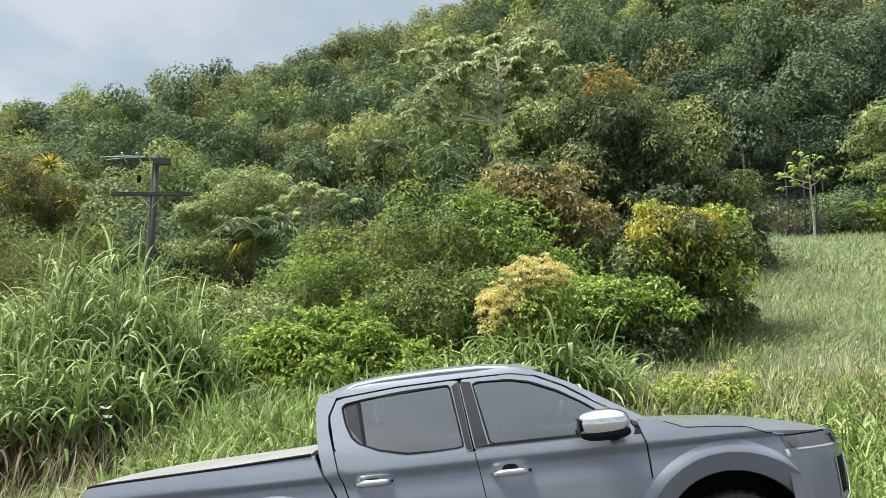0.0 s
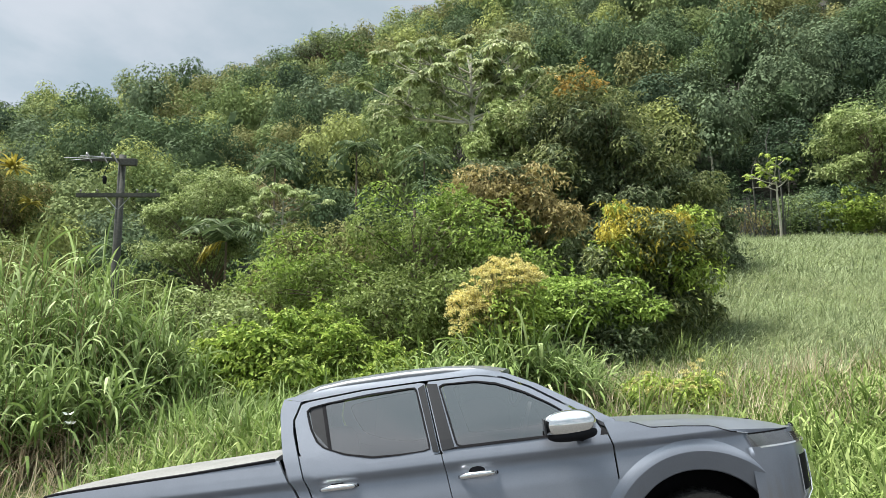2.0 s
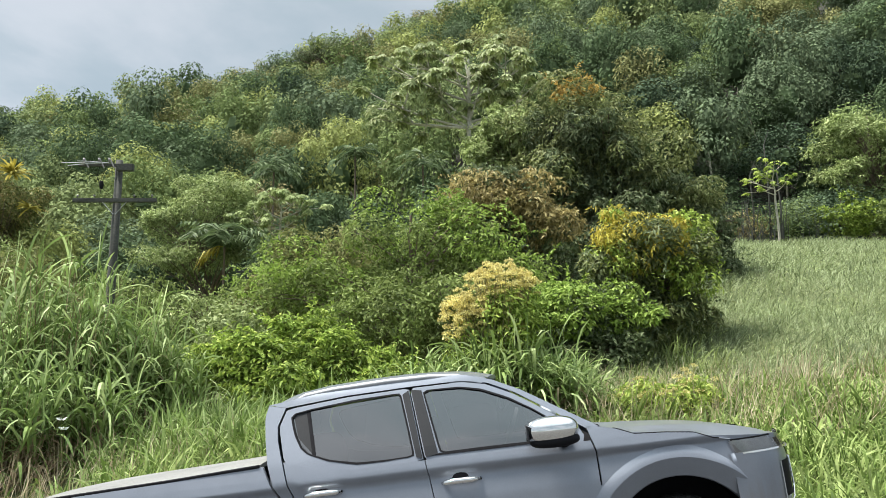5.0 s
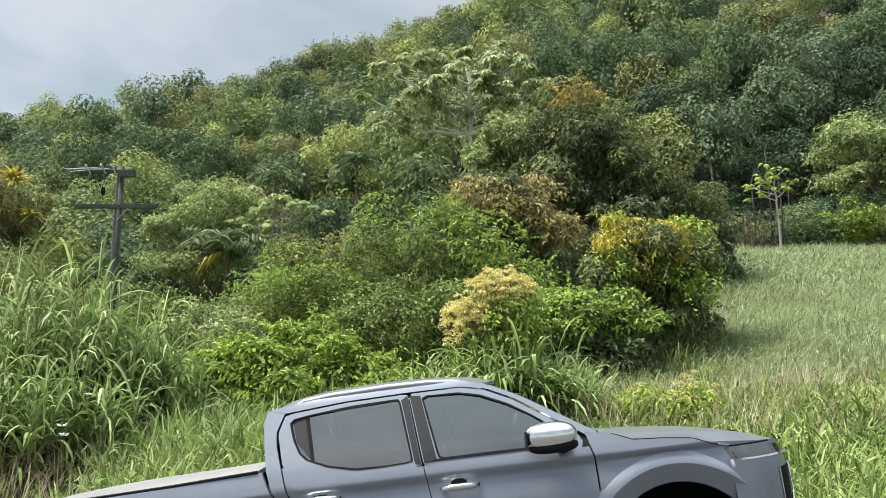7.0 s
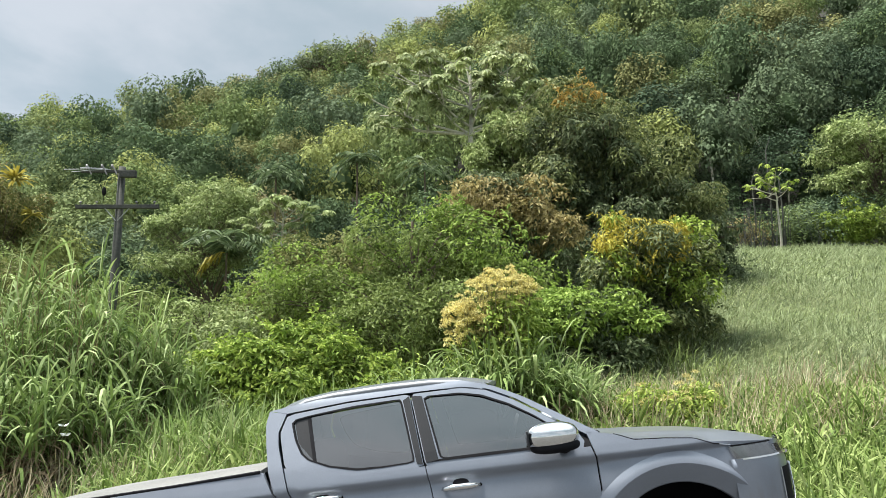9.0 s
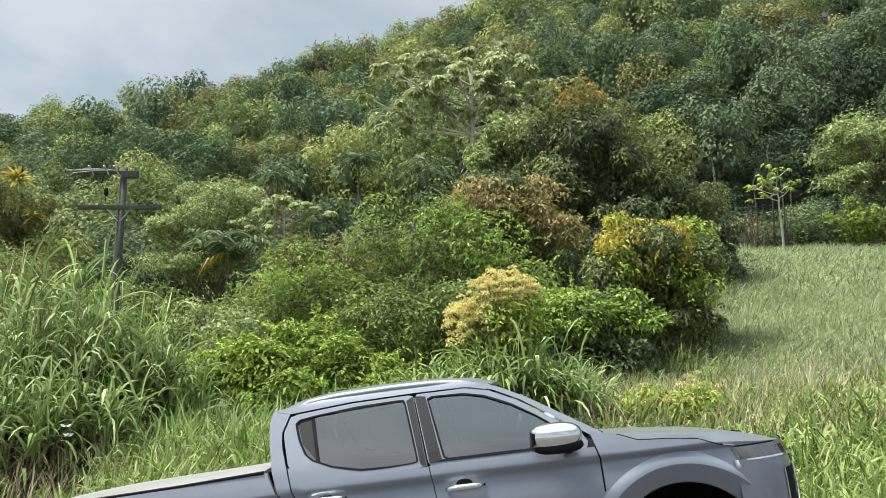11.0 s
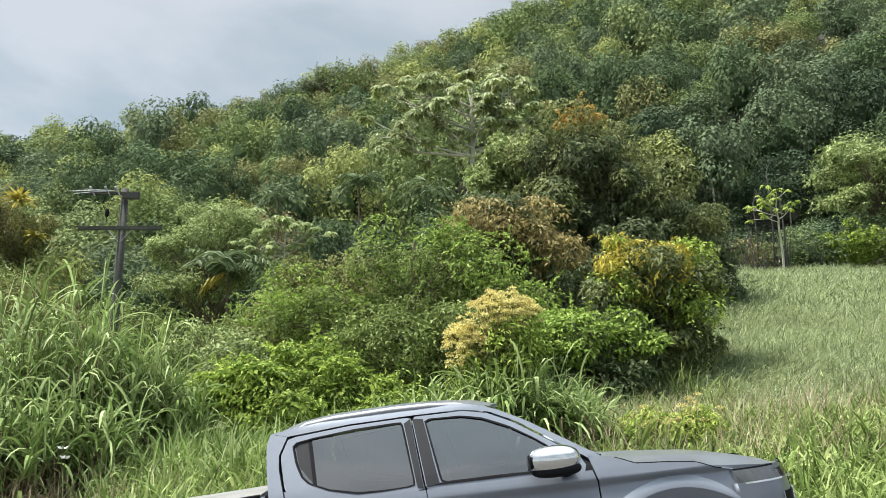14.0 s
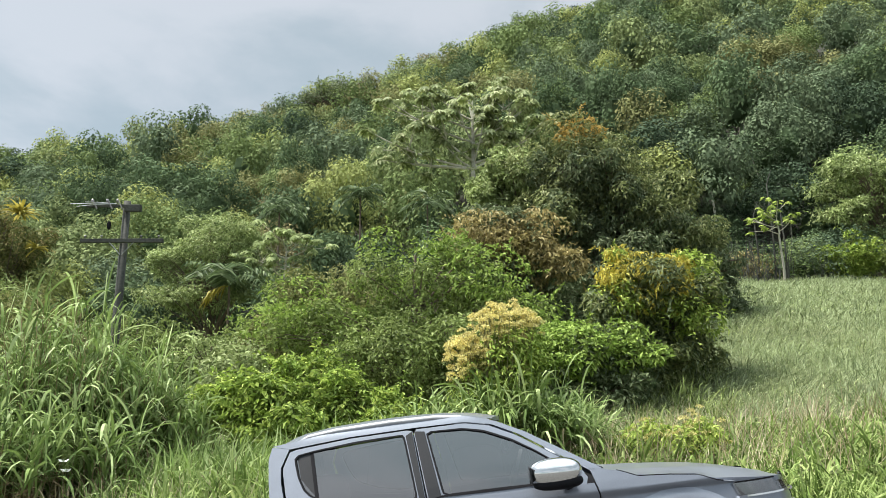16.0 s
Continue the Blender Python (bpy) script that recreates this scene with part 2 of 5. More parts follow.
def land(x, y):
    """Height of the ground: a sloping roadside, a bank, a rising meadow, and a forested mountain."""
    x, y = np.asarray(x, float), np.asarray(y, float)
    road = -0.055 + 0.1128 * np.clip(x, -16, 16) - 0.0496 * (np.clip(y, -8, 7.6) - 5.526)
    bank = 0.62 + 0.10 * np.clip(x, -12, 14)
    slope = 0.09 + 0.175 * ease(-2, 9, x)
    near = road + (bank - road) * ease(7.6, 12.0, y)
    rise = slope * np.clip(y - 14, 0, 26) + 0.17 * np.clip(y - 40, 0, FOOT_Y - 40)
    base = near + rise
    u = np.clip(x / np.maximum(y, 20), -0.9, 1.0)
    crest = 1.7 + np.interp(u, RIDGE_U, RIDGE_E) * RIDGE_Y - 8.2
    k = np.clip((y - FOOT_Y) / (RIDGE_Y - FOOT_Y), 0, 1)
    hill = base + (crest - base) * k ** 0.93
    back = np.clip((y - RIDGE_Y) / 400, 0, 1)
    return hill * (1 - back) ** 1.2 + 0.12 * np.sin(x * 0.9 + 1.3 * np.sin(y * 0.31)) * ease(11, 16, y) * ease(60, 30, y)


def ground_material():
    m = bpy.data.materials.new("ground_soil_and_turf")
    m.use_nodes = True
    n, l = m.node_tree.nodes, m.node_tree.links
    b = n["Principled BSDF"]
    b.inputs["Roughness"].default_value = 0.95
    co, sep = n.new("ShaderNodeTexCoord"), n.new("ShaderNodeSeparateXYZ")
    fine, wide = n.new("ShaderNodeTexNoise"), n.new("ShaderNodeTexNoise")
    fine.inputs["Scale"].default_value, wide.inputs["Scale"].default_value = 9, 0.7
    fine.inputs["Detail"].default_value = wide.inputs["Detail"].default_value = 6
    turf, grit = n.new("ShaderNodeValToRGB"), n.new("ShaderNodeValToRGB")
    for ramp, a, c in ((turf, (0.06, 0.075, 0.025), (0.12, 0.14, 0.05)), (grit, (0.04, 0.04, 0.04), (0.075, 0.074, 0.072))):
        ramp.color_ramp.elements[0].position, ramp.color_ramp.elements[0].color = 0.35, (*a, 1)
        ramp.color_ramp.elements[1].position, ramp.color_ramp.elements[1].color = 0.65, (*c, 1)
    edge, wob, mix = n.new("ShaderNodeMapRange"), n.new("ShaderNodeMath"), n.new("ShaderNodeMixRGB")
    edge.inputs["From Min"].default_value, edge.inputs["From Max"].default_value = 7.6, 8.4
    wob.operation = "ADD"
    bp = n.new("ShaderNodeBump")
    bp.inputs["Strength"].default_value, bp.inputs["Distance"].default_value = 0.5, 0.05
    for node in (fine, wide):
        l.new(co.outputs["Object"], node.inputs["Vector"])
    l.new(co.outputs["Object"], sep.inputs[0])
    l.new(sep.outputs["Y"], wob.inputs[0])
    l.new(wide.outputs["Fac"], wob.inputs[1])
    l.new(wob.outputs[0], edge.inputs["Value"])
    l.new(fine.outputs["Fac"], turf.inputs[0])
    l.new(fine.outputs["Fac"], grit.inputs[0])
    l.new(edge.outputs[0], mix.inputs[0])
    l.new(grit.outputs[0], mix.inputs[1])
    l.new(turf.outputs[0], mix.inputs[2])
    # the ground turns blackish brown under the trees, from about y = 44 on
    wood, dark_floor = n.new("ShaderNodeMapRange"), n.new("ShaderNodeMixRGB")
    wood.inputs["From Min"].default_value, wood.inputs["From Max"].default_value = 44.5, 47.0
    dark_floor.inputs[2].default_value = (0.022, 0.021, 0.014, 1)
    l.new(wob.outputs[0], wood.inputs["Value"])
    l.new(wood.outputs[0], dark_floor.inputs[0])
    l.new(mix.outputs[0], dark_floor.inputs[1])
    l.new(dark_floor.outputs[0], b.inputs["Base Color"])
    l.new(fine.outputs["Fac"], bp.inputs["Height"])
    l.new(bp.outputs[0], b.inputs["Normal"])
    return m


def build_ground():
    def axis(near, far, step, grow):
        a = [near]
        while a[-1] < far:
            a.append(a[-1] + step)
            step *= grow
        return a
    xs = np.array([-q for q in axis(0, 1500, 0.5, 1.045)[:0:-1]] + axis(0, 1500, 0.5, 1.045))
    ys = np.array([-q for q in axis(0, 900, 1.0, 1.12)[:0:-1]] + axis(0, 1500, 0.45, 1.022))
    X, Y = np.meshgrid(xs, ys)
    v = np.stack([X, Y, land(X, Y)], -1).reshape(-1, 3)
    k, j = np.meshgrid(np.arange(len(ys) - 1), np.arange(len(xs) - 1), indexing="ij")
    w = len(xs)
    f = np.stack([k * w + j, k * w + j + 1, (k + 1) * w + j + 1, (k + 1) * w + j], -1).reshape(-1, 4)
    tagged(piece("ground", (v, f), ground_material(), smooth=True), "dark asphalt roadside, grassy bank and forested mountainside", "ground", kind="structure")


build_ground()


# ---- the far woods, past counting ----
def crown_shape(seed, n, size, spread):
    """Arrays of one woodland crown, 1 wide and about 1 high, with its foot at 0."""
    r = np.random.default_rng(seed)
    lobes = [((0, 0, 0.42), (0.34, 0.34, 0.36))]
    for i in range(15):
        a, up = i * 2.4 + r.random(), 0.05 + 0.95 * r.random()
        q = 0.10 + 0.10 * r.random()
        k = math.sqrt(max(0.0, 1 - up * up)) * (0.36 + 0.10 * r.random())
        lobes.append(((math.cos(a) * k * spread, math.sin(a) * k * spread, 0.40 + 0.42 * up * (0.8 + 0.35 * r.random())), (q * 1.2, q * 1.2, q * 0.8)))
    for i in range(5):
        a, k = i * 1.3 + 6 * r.random(), 0.30 + 0.12 * r.random()
        lobes.append(((math.cos(a) * k, math.sin(a) * k, 0.16 + 0.2 * r.random()), (0.11, 0.11, 0.12)))
    v, f = foliage(lobes, n, size, size * 0.9, 0.74, 0.15, 0.8, 0.24)
    v = v.reshape(n, 4, 3)
    v = np.stack([v[:, 1], v[:, 2], v[:, 3] * 0.6 + v[:, 0] * 0.4], 1).reshape(-1, 3)
    leaves = (v, np.arange(3 * n).reshape(n, 3))
    # added inner ball: its dark leaf tone imitates shade deep in the crown
    shade_cores = []
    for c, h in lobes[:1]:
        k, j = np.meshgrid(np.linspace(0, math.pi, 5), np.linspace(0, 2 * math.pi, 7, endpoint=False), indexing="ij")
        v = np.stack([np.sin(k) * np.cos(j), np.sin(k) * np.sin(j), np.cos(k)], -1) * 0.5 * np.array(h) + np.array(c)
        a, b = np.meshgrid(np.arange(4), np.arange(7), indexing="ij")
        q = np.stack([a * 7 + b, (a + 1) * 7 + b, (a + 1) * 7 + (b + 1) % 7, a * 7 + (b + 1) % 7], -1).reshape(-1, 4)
        shade_cores.append((v.reshape(-1, 3), np.concatenate([q[:, :3], q[:, [0, 2, 3]]])))
    v, f = merge([leaves] + shade_cores)
    return v, f, n


def build_woods(name, label, y0, y1, keep, step0, grow, size, protos, tall, trunked):
    vs, fs, ms, trunks, at = [], [], [], [], 0
    y = y0
    while y < y1:
        step = step0 + grow * (y - y0)
        x = -0.70 * y - 4 - rng.random() * step
        while x < 0.72 * y + 3:
            x += step * rng.uniform(0.75, 1.3)
            px, py = x + rng.normal() * 0.8, y + rng.normal() * 0.25 * step
            if not keep(px, py):
                continue
            wide = step * rng.uniform(*size)
            high = wide * rng.uniform(0.75, 1.35) * tall
            v, f, outer = protos(py)[rng.integers(5)]
            a = rng.random() * 6.28
            R = np.array([[math.cos(a), -math.sin(a), 0], [math.sin(a), math.cos(a), 0], [0, 0, 1]])
            lift = rng.uniform(0.8, 2.6) if trunked and py < 80 else (rng.uniform(-0.38, 0.15) * high if trunked else -0.1 * high)
            z = float(land(px, py)) + lift
            vs.append((v @ R.T) * (wide, wide, high) + (px, py, z))
            fs.append(f + at)
            at += len(v)
            damp = noise.noise((px * 0.02, py * 0.02, 3.0))
            odds = np.array([0.22, 0.22 + 0.6 * max(0, damp), 0.14, 0.13 + 0.5 * max(0, -damp), 0.12, 0.02, 0.18, 0.06 + 0.3 * max(0, damp)])
            if px > 0.12 * py:
                odds = np.array([0.24, 0.26, 0.22, 0.06, 0.06, 0, 0.15, 0.05])
            if px > 3 and py < 74:
                odds = np.array([0.2, 0.38, 0.18, 0.03, 0.04, 0, 0.08, 0.09])
            # leaves take the tree's tone, the added inner ball the deep one as shade
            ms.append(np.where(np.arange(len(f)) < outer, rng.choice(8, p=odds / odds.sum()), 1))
            if trunked and py < 80:
                k = np.linspace(0, 1, 5)
                q = np.array([px, py, float(land(px, py)) - 0.3])
                path = q + np.stack([rng.normal() * 0.5 * k + 0.12 * np.sin(5 * k), 0.1 * np.cos(4 * k), (z + high * 0.5 - q[2]) * k], 1)
                trunks.append(tube_arrays(path, rng.uniform(0.06, 0.13) * (1 - 0.5 * k), 6))
        y += step * 0.92
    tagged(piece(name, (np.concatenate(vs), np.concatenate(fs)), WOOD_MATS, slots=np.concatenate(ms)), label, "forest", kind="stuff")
    if trunks:
        tagged(piece("forest_trunks", merge(trunks), BARK_PALE, smooth=True), "thin pale trunks at the forest's edge", "tree trunks", kind="stuff")


FAR_CROWNS = [crown_shape(i, 1150, 0.076, 0.9 + 0.1 * (i % 3)) for i in range(6)]
SHRUB_CROWNS = [crown_shape(40 + i, 1700, 0.050, 0.95) for i in range(5)]
MID_CROWNS = [crown_shape(20 + i, 3300, 0.050, 0.9 + 0.1 * (i % 3)) for i in range(5)]
build_woods("forest", "dense mixed tropical forest on the mountainside", 50.0, RIDGE_Y + 9,
            lambda x, y: not (x > 0.30 * y + 1 and y < 51) and not (y < 50 and x > 4), 5.2, 0.018, (0.85, 1.5),
            lambda y: MID_CROWNS if y < 92 else FAR_CROWNS, 1.15, True)
build_woods("thicket", "tangled olive and green shrubs below the forest", 24.0, 80.0,
            lambda x, y: (y < 49 and x < 0.06 * y - 2 and not (-13.5 < x < -6 and y < 27) and not (x < -6 and y < 25.5) and not (-17 < x < -5 and y > 32)) or (44.5 < y < 53 and x > 0.24 * y + 4) or (y > 51 and x > 2), 2.6, 0.03, (1.0, 1.6),
            lambda y: SHRUB_CROWNS, 0.8, False)


# ---- the parked pickup: x forward, y to its left, z up, 0 under the front axle ----
def glass_material(name, tint, gloss_rough=0.0):
    m = bpy.data.materials.new(name)
    m.use_nodes = True
    n, l = m.node_tree.nodes, m.node_tree.links
    n.remove(n["Principled BSDF"])
    see, shine, mix, fre = n.new("ShaderNodeBsdfTransparent"), n.new("ShaderNodeBsdfGlossy"), n.new("ShaderNodeMixShader"), n.new("ShaderNodeFresnel")
    see.inputs["Color"].default_value = (*tint, 1)
    shine.inputs["Roughness"].default_value = gloss_rough
    fre.inputs["IOR"].default_value = 2.8
    l.new(fre.outputs[0], mix.inputs[0])
    l.new(see.outputs[0], mix.inputs[1])
    l.new(shine.outputs[0], mix.inputs[2])
    l.new(mix.outputs[0], n["Material Output"].inputs["Surface"])
    return m


def paint_material():
    m = material("grey_metallic_paint", (0.205, 0.225, 0.266), 0.33, 0.42, scale=120, vary=0.05, coat=0.4)
    n, l = m.node_tree.nodes, m.node_tree.links
    b = n["Principled BSDF"]
    # road dust that thickens towards the sills, with streaks
    co, sep, stretch, streak = n.new("ShaderNodeTexCoord"), n.new("ShaderNodeSeparateXYZ"), n.new("ShaderNodeMapping"), n.new("ShaderNodeTexNoise")
    stretch.inputs["Scale"].default_value = (26, 26, 2.2)
    streak.inputs["Detail"].default_value = 4
    streak.inputs["Scale"].default_value = 1.0
    low, mul, cut, mix = n.new("ShaderNodeMapRange"), n.new("ShaderNodeMath"), n.new("ShaderNodeMapRange"), n.new("ShaderNodeMixRGB")
    low.inputs["From Min"].default_value, low.inputs["From Max"].default_value = 1.0, 0.55
    cut.inputs["From Min"].default_value, cut.inputs["From Max"].default_value = 0.22, 0.6
    cut.inputs["To Max"].default_value = 0.55
    mul.operation = "MULTIPLY"
    mix.inputs[2].default_value = (0.16, 0.135, 0.105, 1)
    l.new(co.outputs["Object"], sep.inputs[0])
    l.new(co.outputs["Object"], stretch.inputs[0])
    l.new(stretch.outputs[0], streak.inputs["Vector"])
    l.new(sep.outputs["Z"], low.inputs["Value"])
    l.new(low.outputs[0], mul.inputs[0])
    l.new(streak.outputs["Fac"], mul.inputs[1])
    l.new(mul.outputs[0], cut.inputs["Value"])
    l.new(cut.outputs[0], mix.inputs[0])
    l.new(b.inputs["Base Color"].links[0].from_socket, mix.inputs[1])
    l.new(mix.outputs[0], b.inputs["Base Color"])
    return m


PAINT = paint_material()
BLACK_TRIM = material("black_plastic", (0.015, 0.015, 0.017), 0.6, scale=150, vary=0.2, spec=0.03)
GLOSS_BLACK = material("dark_pillar_film", (0.022, 0.023, 0.026), 0.45, scale=80, vary=0.1, spec=0.2)
RUBBER = material("rubber", (0.014, 0.014, 0.014), 0.85, scale=60, vary=0.3, bump=0.3, spec=0.1)
RAIL = material("satin_grey_metal", (0.40, 0.41, 0.43), 0.5, 0.2, scale=60, vary=0.08)
CHROME = material("chrome", (0.78, 0.78, 0.77), 0.10, 1.0, scale=60, vary=0.05)
ALLOY = material("alloy", (0.45, 0.45, 0.46), 0.3, 1.0, scale=40, vary=0.12)
VINYL = material("grey_vinyl_cover", (0.17, 0.17, 0.165), 0.6, scale=30, vary=0.25, bump=0.25)
CLOTH = material("dark_seat_cloth", (0.035, 0.035, 0.038), 0.9, scale=200, vary=0.2)
LENS = material("lamp_reflector", (0.24, 0.25, 0.27), 0.2, 0.5, scale=14, vary=0.3)
RED_LENS = material("red_lamp", (0.35, 0.02, 0.02), 0.15, scale=30, vary=0.2, coat=1.0)
TINT = glass_material("tinted_glass", (0.16, 0.165, 0.17))
CLEAR = glass_material("clear_lamp_glass", (0.85, 0.87, 0.9))

SIDE_Z = [0.30, 0.45, 0.60, 0.75, 0.90, 1.00, 1.050, 1.080, 1.095, 1.15, 1.22, 1.26, 1.66, 1.80]
SIDE_Y = [0.84, 0.875, 0.902, 0.914, 0.904, 0.886, 0.877, 0.903, 0.906, 0.890, 0.866, 0.850, 0.680, 0.600]


def half(x, z):
    """Half the body's width at x and height z."""
    w = np.interp(z, SIDE_Z, SIDE_Y)
    w = w - 0.30 * max(0, (x - 0.30) / 0.55) ** 2 if x > 0.3 else w
    return w - 0.05 * max(0, (-3.9 - x) / 0.5) ** 2


def on_side(s, x, z, off=0.0):
    return (x, s * (half(x, z) + off), z)


def grid(rows, thick=0.0, inward=None, sharp=()):
    """A bmesh sheet from rows of points; with thickness, its rim turns inward."""
    bm = bmesh.new()
    vs = [[bm.verts.new(p) for p in r] for r in rows]
    for a, b in zip(vs, vs[1:]):
        for i in range(len(a) - 1):
            bm.faces.new((a[i], a[i + 1], b[i + 1], b[i]))
    for k in sharp:
        for p, q in zip(vs[k], vs[k][1:]):
            bm.edges.get((p, q)).smooth = False
    if thick:
        rim = vs[0] + [r[-1] for r in vs[1:-1]] + vs[-1][::-1] + [r[0] for r in vs[-2:0:-1]]
        inn = [bm.verts.new(v.co + Vector(inward) * thick) for v in rim]
        for i in range(len(rim)):
            j = (i + 1) % len(rim)
            bm.faces.new((rim[i], rim[j], inn[j], inn[i]))
            bm.edges.get((rim[i], rim[j])).smooth = False
    bmesh.ops.recalc_face_normals(bm, faces=bm.faces)
    return bm


def curve_at(pts, n):
    """n points at even steps along a polyline of (x, z)."""
    p = np.array(pts, float)
    d = np.concatenate([[0], np.cumsum(np.linalg.norm(np.diff(p, axis=0), axis=1))])
    t = np.linspace(0, d[-1], n)
    return [(float(np.interp(q, d, p[:, 0])), float(np.interp(q, d, p[:, 1]))) for q in t]


def strip(s, low, high, n=24, m=3, off=0.0, thick=0.025, both=None):
    a, b = curve_at(low, n), curve_at(high, n)
    rows = []
    for k in range(m + 1):
        q = k / m
        rows.append([on_side(s, x0 + (x1 - x0) * q, z0 + (z1 - z0) * q, off) for (x0, z0), (x1, z1) in zip(a, b)])
    return grid(rows, thick, (0, -s, 0))


def panel(s, rear, front, low, high, nx=26, nz=32, off=0.0):
    """A body panel between two upright seams (lists of x, z), a lower edge low(x) and an upper edge high(x)."""
    rows = []
    for k in range(nz + 1):
        v = k / nz
        row = []
        for i in range(nx + 1):
            u = i / nx
            x = None
            zr = 0.5 + 0.7 * v
            for _ in range(3):
                xr = np.interp(zr, [p[1] for p in rear], [p[0] for p in rear])
                xf = np.interp(zr, [p[1] for p in front], [p[0] for p in front])
                x = xr + (xf - xr) * u
                zr = low(x) + (high(x) - low(x)) * v
            row.append(on_side(s, float(x), float(zr), off))
        rows.append(row)
    return grid(rows, 0.03, (0, -s, 0))


def around(loop, c, n):
    """Where n rays from c meet a closed loop."""
    out = []
    m = len(loop)
    for k in range(n):
        a = 2 * math.pi * k / n
        dx, dz = math.cos(a), math.sin(a)
        best = None
        for i in range(m):
            (x0, z0), (x1, z1) = loop[i], loop[(i + 1) % m]
            ex, ez = x1 - x0, z1 - z0
            det = dx * -ez + dz * ex
            if abs(det) < 1e-9:
                continue
            t = ((x0 - c[0]) * -ez + (z0 - c[1]) * ex) / det
            w = (dx * (z0 - c[1]) - dz * (x0 - c[0])) / det
            if t > 0 and -1e-6 <= w <= 1 + 1e-6 and (best is None or t < best):
                best = t
        out.append((c[0] + dx * best, c[1] + dz * best))
    return out


def scaled(loop, c, by):
    return [(x + by * (x - c[0]) / math.hypot(x - c[0], z - c[1]), z + by * (z - c[1]) / math.hypot(x - c[0], z - c[1])) for x, z in loop]


def ring(s, outer, inner, off=0.0, thick=0.02):
    bm = bmesh.new()
    o = [bm.verts.new(on_side(s, x, z, off)) for x, z in outer]
    i = [bm.verts.new(on_side(s, x, z, off)) for x, z in inner]
    b = [bm.verts.new(on_side(s, x, z, off - thick)) for x, z in inner]
    n = len(o)
    for k in range(n):
        j = (k + 1) % n
        bm.faces.new((o[k], o[j], i[j], i[k]))
        bm.faces.new((i[k], i[j], b[j], b[k]))
    bmesh.ops.recalc_face_normals(bm, faces=bm.faces)
    return bm


def sheet(s, loop, off):
    bm = bmesh.new()
    c = (sum(p[0] for p in loop) / len(loop), sum(p[1] for p in loop) / len(loop))
    mid = bm.verts.new(on_side(s, c[0], c[1], off))
    half_way = [bm.verts.new(on_side(s, c[0] + (x - c[0]) * 0.6, c[1] + (z - c[1]) * 0.6, off)) for x, z in loop]
    rim = [bm.verts.new(on_side(s, x, z, off)) for x, z in loop]
    for k in range(len(loop)):
        j = (k + 1) % len(loop)
        bm.faces.new((mid, half_way[k], half_way[j]))
        bm.faces.new((half_way[k], rim[k], rim[j], half_way[j]))
    bmesh.ops.recalc_face_normals(bm, faces=bm.faces)
    return bm


def box(x0, x1, y0, y1, z0, z1, bevel=0.0, seg=2):
    bm = bmesh.new()
    bmesh.ops.create_cube(bm, size=1)
    for v in bm.verts:
        v.co = Vector(((x0 + x1) / 2 + v.co.x * (x1 - x0), (y0 + y1) / 2 + v.co.y * (y1 - y0), (z0 + z1) / 2 + v.co.z * (z1 - z0)))
    if bevel:
        bmesh.ops.bevel(bm, geom=bm.edges[:], offset=bevel, segments=seg, profile=0.6, affect="EDGES")
    return bm


def egg(cx, cy, cz, rx, ry, rz, power=0.75, u=24, v=14):
    """A rounded, boxy shell."""
    bm = bmesh.new()
    bmesh.ops.create_uvsphere(bm, u_segments=u, v_segments=v, radius=1)
    for p in bm.verts:
        q = [math.copysign(abs(c) ** power, c) for c in p.co]
        p.co = Vector((cx + q[0] * rx, cy + q[1] * ry, cz + q[2] * rz))
    return bm


def bar(path, r, sides=8, flat=1.0):
    v, f = tube_arrays(path, np.full(len(path), r) if np.isscalar(r) else r, sides)
    bm = bmesh.new()
    vs = [bm.verts.new(p) for p in v]
    for q in f:
        bm.faces.new([vs[i] for i in q])
    for end in (vs[:sides], vs[-sides:]):
        bm.faces.new(end)
    bmesh.ops.recalc_face_normals(bm, faces=bm.faces)
    return bm


REAR_SEAM = [(-2.25, 0.40), (-2.32, 0.62), (-2.43, 0.90), (-2.50, 1.10), (-2.535, 1.25)]
B_SEAM = [(-1.49, 0.40), (-1.52, 0.80), (-1.555, 1.05), (-1.575, 1.19)]
FRONT_SEAM = [(-0.46, 0.40), (-0.455, 0.80), (-0.45, 1.07), (-0.495, 1.24)]
REAR_WIN = [(-2.485, 1.535), (-2.47, 1.56), (-2.34, 1.577), (-2.05, 1.597), (-1.73, 1.608), (-1.715, 1.60), (-1.645, 1.20), (-1.66, 1.19), (-1.85, 1.185), (-2.03, 1.19), (-2.22, 1.23), (-2.36, 1.285), (-2.41, 1.33), (-2.455, 1.42)]
REAR_FRAME = [(-2.575, 1.48), (-2.525, 1.60), (-2.09, 1.632), (-1.65, 1.638), (-1.578, 1.155), (-2.05, 1.15), (-2.35, 1.19), (-2.53, 1.25)]
FRONT_WIN = [(-1.545, 1.60), (-1.53, 1.608), (-1.29, 1.598), (-1.15, 1.565), (-0.97, 1.485), (-0.82, 1.395), (-0.71, 1.315), (-0.63, 1.25), (-0.63, 1.215), (-0.66, 1.195), (-0.85, 1.19), (-1.44, 1.192), (-1.46, 1.205)]
FRONT_FRAME = [(-1.643, 1.638), (-1.28, 1.636), (-1.11, 1.60), (-0.93, 1.512), (-0.68, 1.345), (-0.515, 1.225), (-0.50, 1.15), (-0.85, 1.15), (-1.567, 1.155)]
ROOF_X = [-2.68, -2.63, -2.52, -2.30, -2.00, -1.70, -1.45, -1.28, -1.14]
ROOF_Z = [1.615, 1.665, 1.705, 1.732, 1.742, 1.742, 1.728, 1.702, 1.655]


